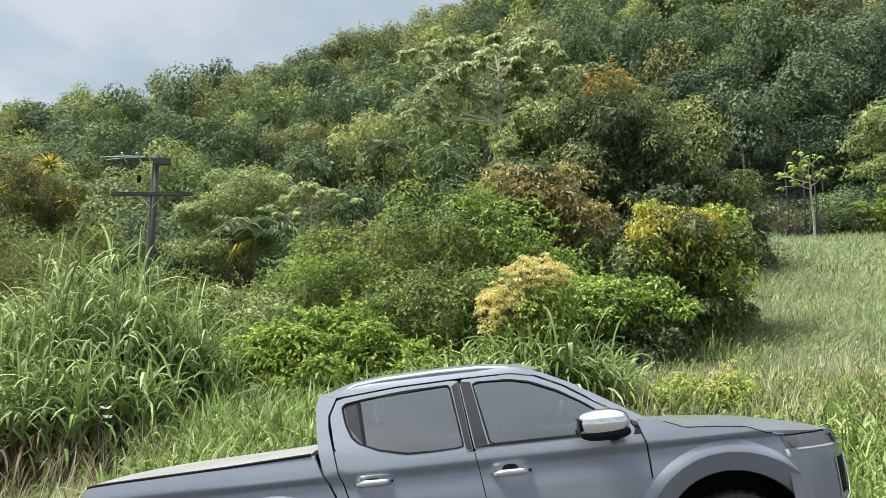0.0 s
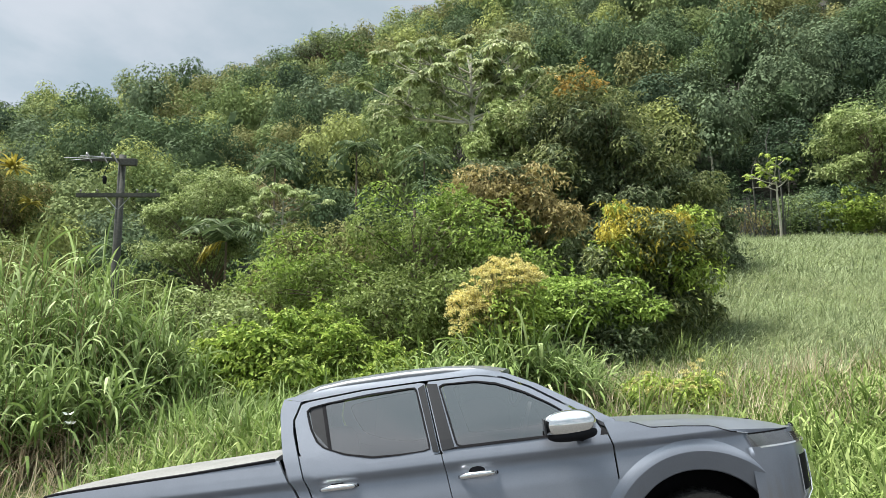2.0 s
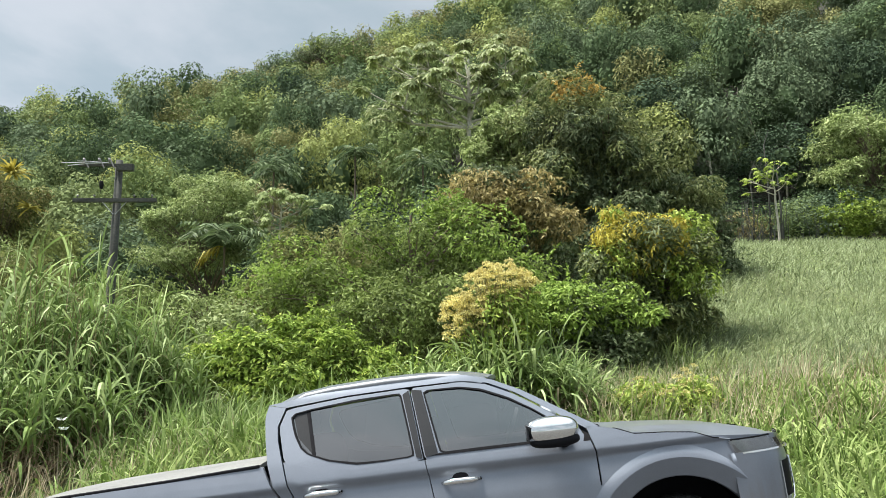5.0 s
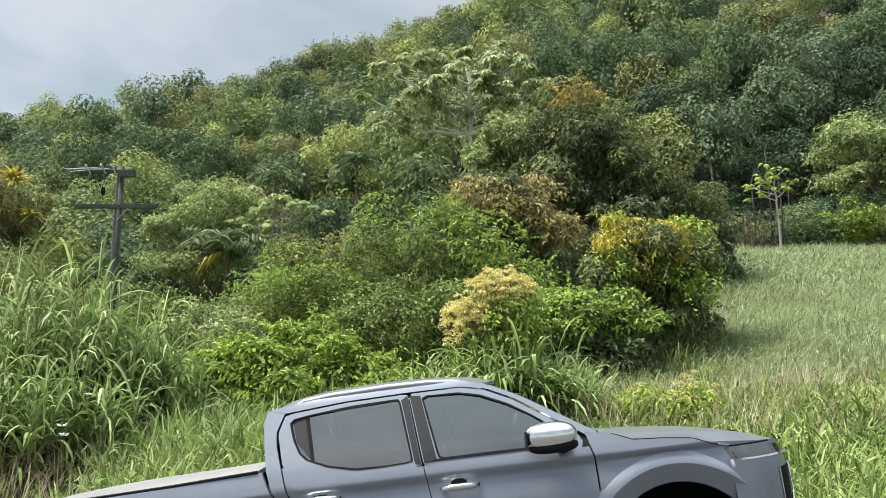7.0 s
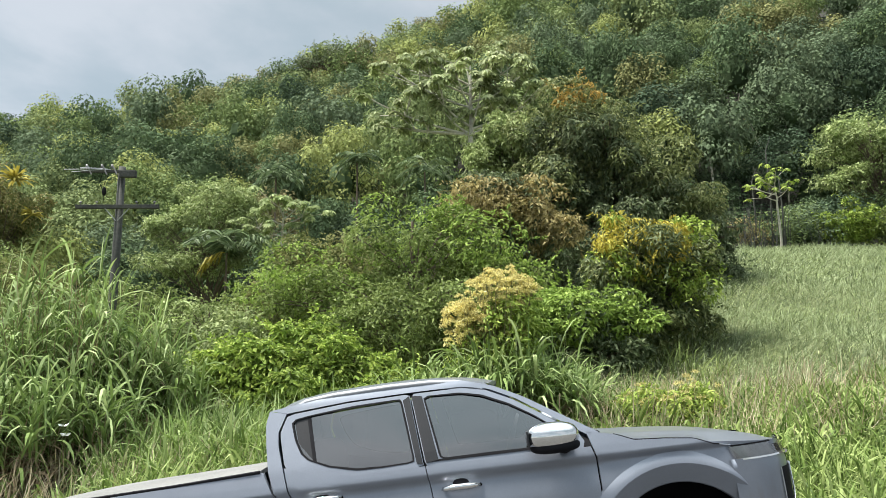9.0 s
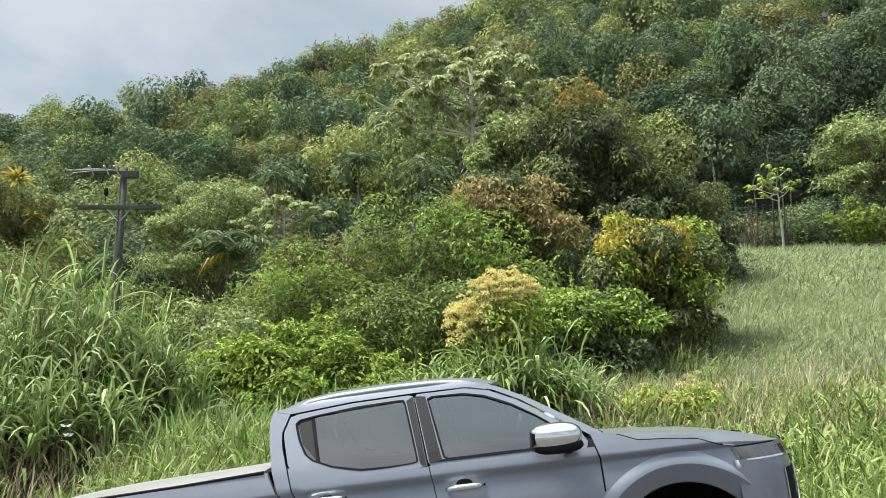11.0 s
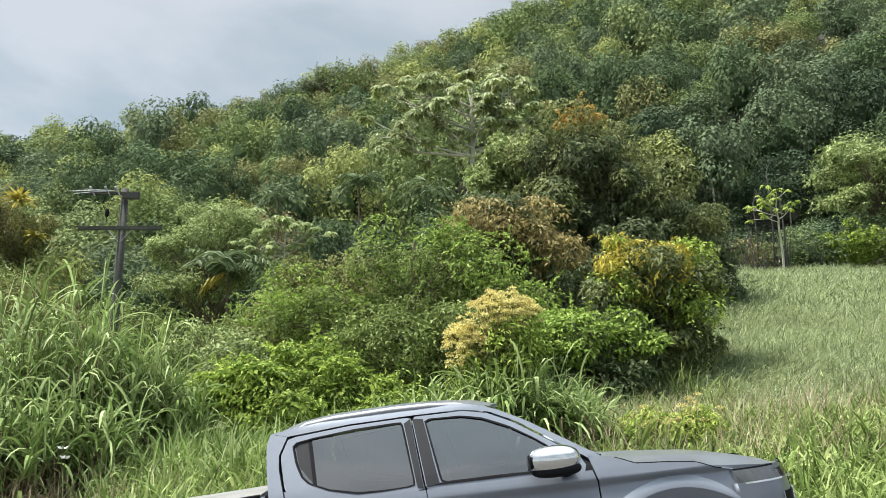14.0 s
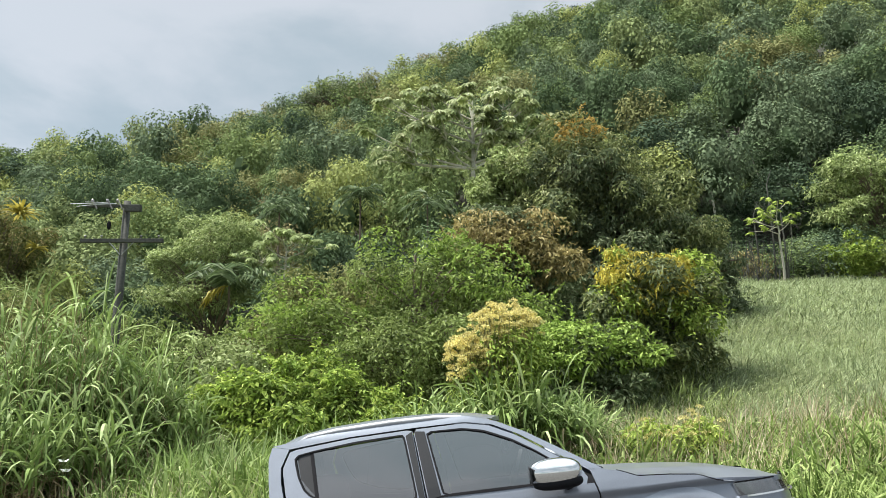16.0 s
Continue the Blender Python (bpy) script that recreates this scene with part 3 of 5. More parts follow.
def nose(y, z):
    """How far forward the nose reaches at y and z."""
    q = min(1.0, abs(y) / 0.90)
    return 0.40 + (0.46 + 0.03 * math.sin((z - 0.45) * 3)) * (1 - q ** 3.2) ** (1 / 2.6) - 0.35 * max(0, z - 0.93)


def build_wheel(parent, x, s):
    wheel = part("wheel", bar([(x, s * 0.66, 0.365), (x, s * 0.80, 0.365)], 0.09, 16), BLACK_TRIM, parent)
    prof = [(0.27, 0.62), (0.345, 0.615), (0.36, 0.64), (0.365, 0.70), (0.365, 0.82), (0.36, 0.86), (0.345, 0.885), (0.27, 0.88)]
    n = 40
    rows = [[(x + r * math.cos(a), s * y, 0.365 + r * math.sin(a)) for r, y in prof] for a in np.linspace(0, 2 * math.pi, n + 1)]
    bm = grid(rows)
    bmesh.ops.remove_doubles(bm, verts=bm.verts, dist=1e-4)
    tyre = part("tyre", bm, RUBBER, wheel, smooth=True)
    bm = bmesh.new()
    for k in range(60):
        a = 2 * math.pi * k / 60
        c = Vector((x + 0.366 * math.cos(a), s * 0.75, 0.365 + 0.366 * math.sin(a)))
        m = Matrix.Translation(c) @ Matrix.Rotation(-a, 4, "Y") @ Matrix.Rotation(0.25 * (-1) ** k, 4, "X") @ Matrix.Diagonal((0.014, 0.21, 0.022, 1))
        bmesh.ops.create_cube(bm, size=1, matrix=m)
    part("tread", bm, RUBBER, tyre)
    bm = bmesh.new()
    rows = [[(x + r * math.cos(a), s * y, 0.365 + r * math.sin(a)) for r, y in ((0.275, 0.885), (0.262, 0.87), (0.255, 0.80), (0.255, 0.68))] for a in np.linspace(0, 2 * math.pi, n + 1)]
    bm.free()
    bm = grid(rows)
    for k in range(6):
        a = 2 * math.pi * k / 6
        m = Matrix.Translation((x + 0.15 * math.cos(a), s * 0.855, 0.365 + 0.15 * math.sin(a))) @ Matrix.Rotation(-a, 4, "Y") @ Matrix.Diagonal((0.22, 0.03, 0.06, 1))
        bmesh.ops.create_cube(bm, size=1, matrix=m)
    bmesh.ops.create_cone(bm, segments=20, radius1=0.07, radius2=0.06, depth=0.04, cap_ends=True, matrix=Matrix.Translation((x, s * 0.86, 0.365)) @ Matrix.Rotation(radians(90), 4, "X"))
    part("rim", bm, ALLOY, wheel, "spoked alloy rim")


def build_pickup():
    car = thing("pickup_truck", 0, 0, 0, "grey metallic double-cab pickup truck parked on the sloping roadside", "pickup truck")
    def sill(x):
        return 0.42
    def arch(cx, r, flat=0.42):
        return lambda x: max(flat, 0.385 + math.sqrt(max(0, r * r - (x - cx) ** 2))) if abs(x - cx) < r else flat
    for s in (-1, 1):
        f_arch, r_arch = arch(0.03, 0.61), arch(-3.0, 0.565)
        # front wing with its flare
        top = lambda x: float(np.interp(x, [-0.5, -0.42, -0.30, -0.19, 0.0, 0.19, 0.29, 0.45], [1.245, 1.232, 1.205, 1.158, 1.145, 1.122, 1.078, 1.045]))
        wing = part("front_wing", panel(s, [(-0.452, 0.4), (-0.447, 0.8), (-0.442, 1.07), (-0.487, 1.24)], [(0.50, 0.4), (0.44, 0.9), (0.40, 1.1)], f_arch, top, 40, 30), PAINT, car, smooth=True)
        xs = np.linspace(-0.44, 0.42, 22)
        part("bonnet_seam", bar([on_side(s, x, top(x) + 0.002, -0.004) for x in xs[3:20]], 0.0045, 6), BLACK_TRIM, wing)
        part("wing_flange", grid([[on_side(s, x, top(x)) for x in xs], [(x, s * (half(x, top(x)) - 0.03), top(x) + 0.004) for x in xs], [(x, s * 0.80, top(x) - 0.004) for x in xs], [(x, s * 0.78, top(x) - 0.03) for x in xs]]), PAINT, wing, smooth=True)
        for cx, fl in ((0.03, wing), (-3.0, None)):
            rows = []
            small = 1.0 if fl else 0.93
            for r, o in ((0.485, -0.09), (0.486, -0.055), (0.491, -0.046), (0.55, -0.014), (0.600, 0.015), (0.608, 0.019), (0.620, 0.019), (0.645, 0.013), (0.668, 0.004), (0.690, -0.006)):
                row = []
                for a in np.linspace(radians(2), radians(176), 41):
                    q = min(r, 0.608) + max(0, r - 0.608) * float(np.clip((a - 0.5) / 0.8, 0, 1))
                    x, z = cx + q * small * math.cos(a), 0.385 + q * 0.985 * small * math.sin(a)
                    row.append((x, s * (half(x, z) + (o * min(1.0, a / 1.0) if o > 0 else o)), z))
                rows.append(row)
            part("wheel_arch_flare", grid(rows, sharp=(1, 2, 5)), PAINT, fl if fl else car, smooth=True)
            rows = [[(cx + 0.50 * math.cos(a), s * y, 0.385 + 0.49 * math.sin(a)) for a in np.linspace(radians(-8), radians(188), 25)] for y in (0.845, 0.45)]
            rows.append([(cx + 0.02 * math.cos(a), s * 0.45, 0.385 + 0.02 * math.sin(a)) for a in np.linspace(radians(-8), radians(188), 25)])
            part("wheel_arch_liner", grid(rows), BLACK_TRIM, car)
        # doors
        belt_f = lambda x: float(np.interp(x, [-1.567, -0.85, -0.50], [1.155, 1.15, 1.15]))
        belt_r = lambda x: float(np.interp(x, [-2.53, -2.35, -2.05, -1.578], [1.25, 1.19, 1.15, 1.155]))
        r_low = lambda x: r_arch(x) + 0.012
        f_seam = [(x - 0.003, z) for x, z in FRONT_SEAM]
        b_rear, b_front = [(x - 0.003, z) for x, z in B_SEAM], [(x + 0.003, z) for x, z in B_SEAM]
        for name, rear, front, low, belt, win, fr, hx, hz in (
                ("front_door", b_front, f_seam, sill, belt_f, FRONT_WIN, FRONT_FRAME, -1.345, 1.0),
                ("rear_door", REAR_SEAM, b_rear, r_low, belt_r, REAR_WIN, REAR_FRAME, -2.27, 1.022)):
            door = part(name, panel(s, rear, front, low, belt), PAINT, car, smooth=True)
            c = (-1.14, 1.36) if name == "front_door" else (-2.02, 1.38)
            o, i = around(fr, c, 96), around(win, c, 96)
            part("window_frame", ring(s, o, scaled(i, c, 0.010)), PAINT, door)
            part("window_seal", ring(s, scaled(i, c, 0.010), scaled(i, c, -0.003), 0.003, 0.02), BLACK_TRIM, door, "black rubber seal")
            pane = part("window_pane", sheet(s, i, -0.010), TINT, door, "dark tinted glass", smooth=True)
            pane.visible_shadow = False
            # a dark film over the pillar between the doors
            if name == "front_door":
                cover = strip(s, [(-1.562, 1.175), (-1.635, 1.625)], [(-1.478, 1.185), (-1.562, 1.615)], 8, 2, 0.009, 0.008)
            else:
                cover = strip(s, [(-1.625, 1.18), (-1.697, 1.60)], [(-1.585, 1.17), (-1.652, 1.625)], 8, 2, 0.009, 0.008)
            part("pillar_cover", cover, GLOSS_BLACK, door, "dark pillar film")
            if name == "rear_door":
                part("window_divider", strip(s, [(-2.335, 1.275), (-2.385, 1.575)], [(-2.31, 1.265), (-2.36, 1.577)], 8, 1, -0.004, 0.01), BLACK_TRIM, door)
                part("quarter_film", strip(s, [(-2.335, 1.28), (-2.385, 1.572)], [(-2.44, 1.40), (-2.475, 1.555)], 8, 2, -0.007, 0.002), GLOSS_BLACK, door, "dark fixed quarter light")
            handle = part("door_handle", bar([on_side(s, hx - 0.125, hz - 0.004, 0.008), on_side(s, hx - 0.105, hz, 0.032), on_side(s, hx - 0.04, hz + 0.004, 0.042),
                                              on_side(s, hx + 0.04, hz + 0.004, 0.042), on_side(s, hx + 0.10, hz + 0.002, 0.032), on_side(s, hx + 0.125, hz, 0.006)], [0.012, 0.018, 0.0205, 0.0205, 0.018, 0.012], 10), CHROME, door, "chrome door handle", smooth=True)
            # no hollow in the panel: a black oval imitates its shade behind the handle
            bm = egg(hx - 0.005, s * (half(hx, hz + 0.01) - 0.004), hz + 0.006, 0.060, 0.008, 0.050, 1.0)
            part("recess_shade", bm, BLACK_TRIM, handle, "black oval that stands for the shaded hollow behind the handle", smooth=True)
        part("waist_seal", strip(s, [(-1.56, 1.178), (-1.0, 1.176), (-0.64, 1.182)], [(-1.56, 1.190), (-1.0, 1.188), (-0.64, 1.194)], 20, 1, 0.006, 0.02), BLACK_TRIM, car)
        # rear quarter of the cab, roof rail and windscreen pillar
        part("rear_pillar", strip(s, [(-2.36, 0.70), (-2.44, 0.90), (-2.508, 1.10), (-2.545, 1.25), (-2.583, 1.40), (-2.588, 1.49), (-2.535, 1.612)],
                                  [(-2.40, 0.70), (-2.52, 0.94), (-2.60, 1.10), (-2.645, 1.24), (-2.668, 1.40), (-2.682, 1.56), (-2.66, 1.64)], 30, 3), PAINT, car, smooth=True)
        low = [(-2.530, 1.612), (-2.09, 1.643), (-1.64, 1.649), (-1.28, 1.645), (-1.10, 1.610), (-0.92, 1.522), (-0.67, 1.355), (-0.49, 1.232)]
        high = [(-2.66, 1.645), (-2.09, 1.705), (-1.64, 1.708), (-1.26, 1.685), (-1.06, 1.625), (-0.87, 1.530), (-0.62, 1.372), (-0.40, 1.232)]
        part("roof_side", strip(s, low, high, 60, 3), PAINT, car, smooth=True)
        rail = part("roof_rail", bar([(-2.50, s * 0.645, 1.645), (-2.40, s * 0.65, 1.680), (-2.2, s * 0.65, 1.697), (-1.8, s * 0.65, 1.706), (-1.5, s * 0.65, 1.700), (-1.32, s * 0.645, 1.683), (-1.20, s * 0.635, 1.655)],
                                     [0.010, 0.017, 0.019, 0.019, 0.019, 0.017, 0.010], 10), RAIL, car, "silver-grey roof rail", smooth=True)
        # side of the load bed
        bed_top = lambda x: float(np.interp(x, [-4.40, -4.33, -4.1, -3.3, -2.68], [1.165, 1.182, 1.192, 1.212, 1.238]))
        part("bed_side", panel(s, [(-4.42, 0.4), (-4.40, 0.9), (-4.37, 1.2)], [(-2.36, 0.4), (-2.43, 0.7), (-2.545, 0.94), (-2.68, 1.24)], r_arch, bed_top, 60, 34), PAINT, car, smooth=True)
        part("tail_lamp", strip(s, [(-4.43, 0.82), (-4.425, 1.10)], [(-4.33, 0.84), (-4.35, 1.08)], 8, 3, 0.006, 0.02), RED_LENS, car, "red tail lamp")
        # lamp, corner of the bumper and its surround
        def face(z0, z1, q0, q1, off=0.0, n=14, m=8):
            rows = []
            for k in range(m + 1):
                z = z0 + (z1 - z0) * k / m
                rows.append([(nose(y, z) + off, s * (y + off * 0.6) * 0.99, z) for y in (0.9 * math.sin(a) for a in np.linspace(math.asin(q0 / 0.9), math.asin(q1 / 0.9), n))])
            return rows
        lamp = part("headlight", grid(face(0.965, 1.045, 0.8998, 0.42, 0.0, 20)), LENS, car, "headlight with chrome strip", smooth=True)
        part("lamp_glass", grid(face(0.965, 1.046, 0.8998, 0.42, 0.010, 20)), CLEAR, lamp, smooth=True)
        part("lamp_strip", grid(face(0.955, 0.966, 0.8998, 0.30, 0.014, 20, 1)), CHROME, lamp, "chrome strip", smooth=True)
        part("bonnet_gap", grid(face(1.044, 1.054, 0.8998, 0.40, 0.012, 20, 1)), BLACK_TRIM, lamp)
        part("lamp_unit", grid(face(0.975, 1.03, 0.80, 0.60, 0.005, 12, 2)), CHROME, lamp, "bright lamp reflector", smooth=True)
        part("fog_lamp_recess", grid(face(0.655, 0.875, 0.80, 0.60, 0.006)), BLACK_TRIM, car, "dark fog lamp surround")
        part("fog_lamp_trim", grid(face(0.64, 0.875, 0.806, 0.797, 0.010)), RAIL, car, "chrome bumper trim", smooth=True)
        part("bumper_blade", bar([(nose(0.79, 0.60) + 0.01, s * 0.80, 0.60), (nose(0.70, 0.64) + 0.015, s * 0.70, 0.635), (nose(0.60, 0.72) + 0.015, s * 0.60, 0.70), (nose(0.58, 0.88) + 0.012, s * 0.58, 0.88)], 0.007), CHROME, car, "chrome bumper blade")
        # mirror
        my = s * 1.035
        mirror = part("door_mirror", egg(-0.722, my, 1.254, 0.172, 0.115, 0.088, 0.85), CHROME, car, "chrome-capped door mirror", smooth=True)
        part("mirror_base", egg(-0.712, my - s * 0.004, 1.190, 0.160, 0.105, 0.045, 0.8), BLACK_TRIM, mirror, "black lower shell", smooth=True)
        part("mirror_arm", bar([(-0.64, s * 0.86, 1.165), (-0.66, s * 0.93, 1.185), (-0.68, s * 1.0, 1.20)], [0.05, 0.042, 0.05], 10), BLACK_TRIM, mirror, smooth=True)
        bm = box(-0.884, -0.872, my - 0.085, my + 0.085, 1.205, 1.300, 0.005)
        part("mirror_glass", bm, GLOSS_BLACK, mirror)
        for x in (0.03, -3.0):
            build_wheel(car, x, s)
        part("side_step", box(-2.35, -0.55, s * 0.80 - 0.09, s * 0.80 + 0.09, 0.36, 0.41, 0.015), BLACK_TRIM, car)
        part("wiper", bar([(-0.36, -s * 0.25 - 0.2, 1.215), (-0.40, -s * 0.25 + 0.1, 1.228), (-0.47, -s * 0.25 + 0.42, 1.238)], 0.010), BLACK_TRIM, car)

    # bonnet, from the windscreen to the nose
    rows = []
    for k in range(25):
        v = k / 24
        row = []
        for i in range(29):
            y = -0.80 + 1.6 * i / 28
            q = abs(y) / 0.80
            back = -0.32 - 0.06 * (1 - q * q)
            fore = min(nose(y * 0.98, 1.0) - 0.01, 0.80)
            x = back + (fore - back) * v
            mid = float(np.interp(x, [-0.4, -0.05, 0.37, 0.58, 0.72, 0.82], [1.190, 1.178, 1.142, 1.108, 1.068, 1.0]))
            edge = float(np.interp(x, [-0.4, -0.30, -0.19, 0.19, 0.30, 0.62], [1.215, 1.205, 1.163, 1.127, 1.085, 1.055]))
            w = max(0.0, (q - 0.45) / 0.55) ** 1.7
            bulge = 0.016 * math.exp(-((q - 0.62) / 0.12) ** 2) * (1 - v) ** 0.5
            row.append((x, y, mid * (1 - w) + min(edge, mid + 0.02) * w + bulge - 0.012 * q * q * (1 - w)))
        rows.append(row)
    part("bonnet", grid(rows, 0.03, (0, 0, -1)), PAINT, car, smooth=True)
    # bumper and grille
    rows = [[(nose(y, z) - 0.04 * max(0, 0.62 - z), y, z) for y in (0.8999 * math.sin(a) for a in np.linspace(-1.5707, 1.5707, 61))] for z in np.linspace(0.36, 0.965, 12)]
    part("front_bumper", grid(rows, 0.03, (-1, 0, 0)), PAINT, car, smooth=True)
    grille = part("grille", grid([[(nose(y, z) + 0.012, y, z) for y in np.linspace(-0.5, 0.5, 21)] for z in np.linspace(0.60, 0.99, 6)]), BLACK_TRIM, car, "black grille")
    for z in (0.78, 0.86, 0.94):
        part("grille_bar", bar([(nose(y, z) + 0.02, y, z) for y in np.linspace(-0.48, 0.48, 13)], 0.014), CHROME, grille, "chrome grille bar")
    # roof
    rows = []
    for x, z in zip(np.linspace(-2.68, -1.14, 25), np.interp(np.linspace(-2.68, -1.14, 25), ROOF_X, ROOF_Z)):
        row = []
        for i in range(25):
            y = -0.665 + 1.33 * i / 24
            q = abs(y) / 0.665
            row.append((float(x) + (0.10 if x > -1.5 else 0) * (1 - q * q) * (x + 1.5) / 0.36, y, float(z) + 0.022 * (1 - q * q) - 0.045 * q ** 4))
        rows.append(row)
    part("roof", grid(rows, 0.03, (0, 0, -1)), PAINT, car, smooth=True)
    # windscreen and rear glass
    rows = []
    for k in range(13):
        v = k / 12
        x, z, w = -0.46 - 0.66 * v, 1.225 + 0.43 * v, 0.80 - 0.15 * v
        rows.append([(x + 0.05 * (1 - q * q), q * w, z) for q in np.linspace(-1, 1, 17)])
    screen = part("windscreen", grid(rows), TINT, car, "tinted windscreen", smooth=True)
    screen.visible_shadow = False
    rows = [[(-2.655 - 0.02 * (1 - q * q) + 0.0 * v, q * (0.845 - 0.185 * v), 0.95 + 0.68 * v) for q in np.linspace(-1, 1, 13)] for v in np.linspace(0, 1, 9)]
    part("cab_back", grid(rows, 0.03, (1, 0, 0)), PAINT, car, smooth=True)
    rows = [[(-2.672 - 0.02 * (1 - q * q), q * (0.66 - 0.10 * v), 1.27 + 0.31 * v) for q in np.linspace(-1, 1, 13)] for v in np.linspace(0, 1, 5)]
    part("rear_screen", grid(rows), TINT, car, "tinted rear screen", smooth=True)
    # load bed: cover, tailgate, bumper
    rows = []
    for k in range(33):
        x = -4.37 + 1.67 * k / 32
        row = []
        edge = float(np.interp(x, [-4.40, -4.33, -4.1, -3.3, -2.68], [1.165, 1.182, 1.192, 1.212, 1.238])) + 0.014
        for i in range(25):
            q = -1 + 2 * i / 24
            row.append((x, q * (half(x, 1.2) - 0.02), edge + 0.024 * (1 - abs(q) ** 5) * min(1, (x + 4.40) / 0.12) + 0.006 * (1 - q * q)))
        rows.append(row)
    cover = part("bed_cover", grid(rows, 0.03, (0, 0, -1)), VINYL, car, "grey soft tonneau cover", smooth=True)
    for s in (-1, 1):
        part("cover_seal", bar([(x, s * (half(x, 1.2) - 0.012), float(np.interp(x, [-4.40, -4.33, -4.1, -3.3, -2.68], [1.165, 1.182, 1.192, 1.212, 1.238])) + 0.008) for x in np.linspace(-4.36, -2.70, 20)], 0.011, 6), BLACK_TRIM, cover)
    part("tailgate", box(-4.42, -4.36, -0.80, 0.80, 0.62, 1.17, 0.02), PAINT, car)
    part("rear_bumper", box(-4.52, -4.38, -0.84, 0.84, 0.46, 0.62, 0.03), CHROME, car, "chrome rear bumper")
    part("underbody", box(-4.30, 0.40, -0.60, 0.60, 0.30, 0.50, 0.03), BLACK_TRIM, car)
    part("bed_floor", box(-4.36, -2.70, -0.80, 0.80, 0.60, 0.64), BLACK_TRIM, car)
    # inside the cab
    part("cab_floor", box(-2.60, -0.45, -0.80, 0.80, 0.46, 0.52), BLACK_TRIM, car)
    part("bulkhead", box(-0.46, -0.42, -0.80, 0.80, 0.46, 1.10), BLACK_TRIM, car)
    part("dashboard", egg(-0.62, 0, 1.08, 0.24, 0.78, 0.11, 0.6), BLACK_TRIM, car, smooth=True)
    part("headliner", box(-2.5, -1.25, -0.60, 0.60, 1.655, 1.67), CLOTH, car)
    for y in (-0.38, 0.38):
        seat = part("front_seat", egg(-1.35, y, 0.80, 0.27, 0.25, 0.10, 0.6), CLOTH, car, smooth=True)
        part("seat_back", egg(-1.63, y, 1.10, 0.09, 0.24, 0.32, 0.6), CLOTH, seat, smooth=True)
        part("headrest", egg(-1.69, y, 1.48, 0.055, 0.13, 0.09, 0.65), CLOTH, seat, smooth=True)
    bench = part("rear_seat", egg(-2.20, 0, 0.82, 0.25, 0.68, 0.10, 0.5), CLOTH, car, smooth=True)
    part("bench_back", egg(-2.48, 0, 1.10, 0.08, 0.68, 0.30, 0.5), CLOTH, bench, smooth=True)
    bm = bmesh.new()
    for k in range(28):
        a, b = 2 * math.pi * k / 28, 2 * math.pi * (k + 1) / 28
        m = Matrix.Translation((0, 0.185 * math.cos((a + b) / 2), 0.185 * math.sin((a + b) / 2))) @ Matrix.Rotation((a + b) / 2, 4, "X") @ Matrix.Diagonal((0.026, 0.026, 0.045, 1))
        bmesh.ops.create_cube(bm, size=1, matrix=m)
    bmesh.ops.create_cube(bm, size=1, matrix=Matrix.Diagonal((0.03, 0.34, 0.05, 1)))
    bmesh.ops.create_cube(bm, size=1, matrix=Matrix.Diagonal((0.05, 0.13, 0.12, 1)))
    bmesh.ops.transform(bm, matrix=Matrix.Translation((-0.98, 0.38, 1.22)) @ Matrix.Rotation(radians(24), 4, "Y"), verts=bm.verts)
    part("steering_wheel", bm, material("grey_wheel_rim", (0.25, 0.25, 0.26), 0.5, scale=60, vary=0.1), car)
    car.matrix_world = pose(1.996, 5.526, 0.156, -2.06, -6.72, -6.67)


build_pickup()


# ---- plants ----
L_MANGO = leaf_material("dark_glossy_leaf", (0.075, 0.115, 0.042), (0.125, 0.17, 0.066), (0.18, 0.22, 0.10), patch=0.8)
L_SAGE = leaf_material("sage_leaf", (0.10, 0.135, 0.04), (0.16, 0.20, 0.06), (0.22, 0.25, 0.09), patch=0.9)
L_NEW = leaf_material("orange_new_leaf", (0.32, 0.23, 0.05), (0.44, 0.31, 0.065), (0.36, 0.31, 0.09), patch=1.0)
L_YELLOW = leaf_material("yellow_leaf", (0.33, 0.29, 0.035), (0.43, 0.38, 0.05), (0.40, 0.40, 0.07), patch=1.2)
L_GOLD = leaf_material("golden_green_leaf", (0.26, 0.24, 0.03), (0.38, 0.34, 0.05), (0.46, 0.42, 0.10), patch=1.0)
L_LIME = leaf_material("lime_leaf", (0.16, 0.25, 0.035), (0.24, 0.35, 0.05), (0.35, 0.43, 0.09), patch=1.0)
L_MID = leaf_material("mid_green_leaf", (0.11, 0.16, 0.036), (0.17, 0.235, 0.054), (0.235, 0.30, 0.09), patch=0.9)
L_FRESH = leaf_material("fresh_green_leaf", (0.13, 0.215, 0.032), (0.20, 0.31, 0.048), (0.28, 0.38, 0.08), patch=0.9)
L_PALE = leaf_material("pale_green_leaf", (0.16, 0.225, 0.06), (0.25, 0.33, 0.10), (0.36, 0.43, 0.17), patch=0.6)
L_CANOPY = leaf_material("sunlit_large_leaf", (0.18, 0.235, 0.075), (0.27, 0.34, 0.12), (0.38, 0.43, 0.19), patch=0.8)
L_BROWN = leaf_material("brownish_leaf", (0.20, 0.175, 0.055), (0.28, 0.245, 0.08), (0.35, 0.32, 0.12), patch=1.0)
L_OLIVE = leaf_material("olive_leaf", (0.10, 0.13, 0.03), (0.16, 0.19, 0.05), (0.21, 0.22, 0.07), patch=1.0)
L_CREAM = leaf_material("cream_blossom", (0.52, 0.48, 0.14), (0.62, 0.58, 0.19), (0.63, 0.61, 0.25), patch=2.0)
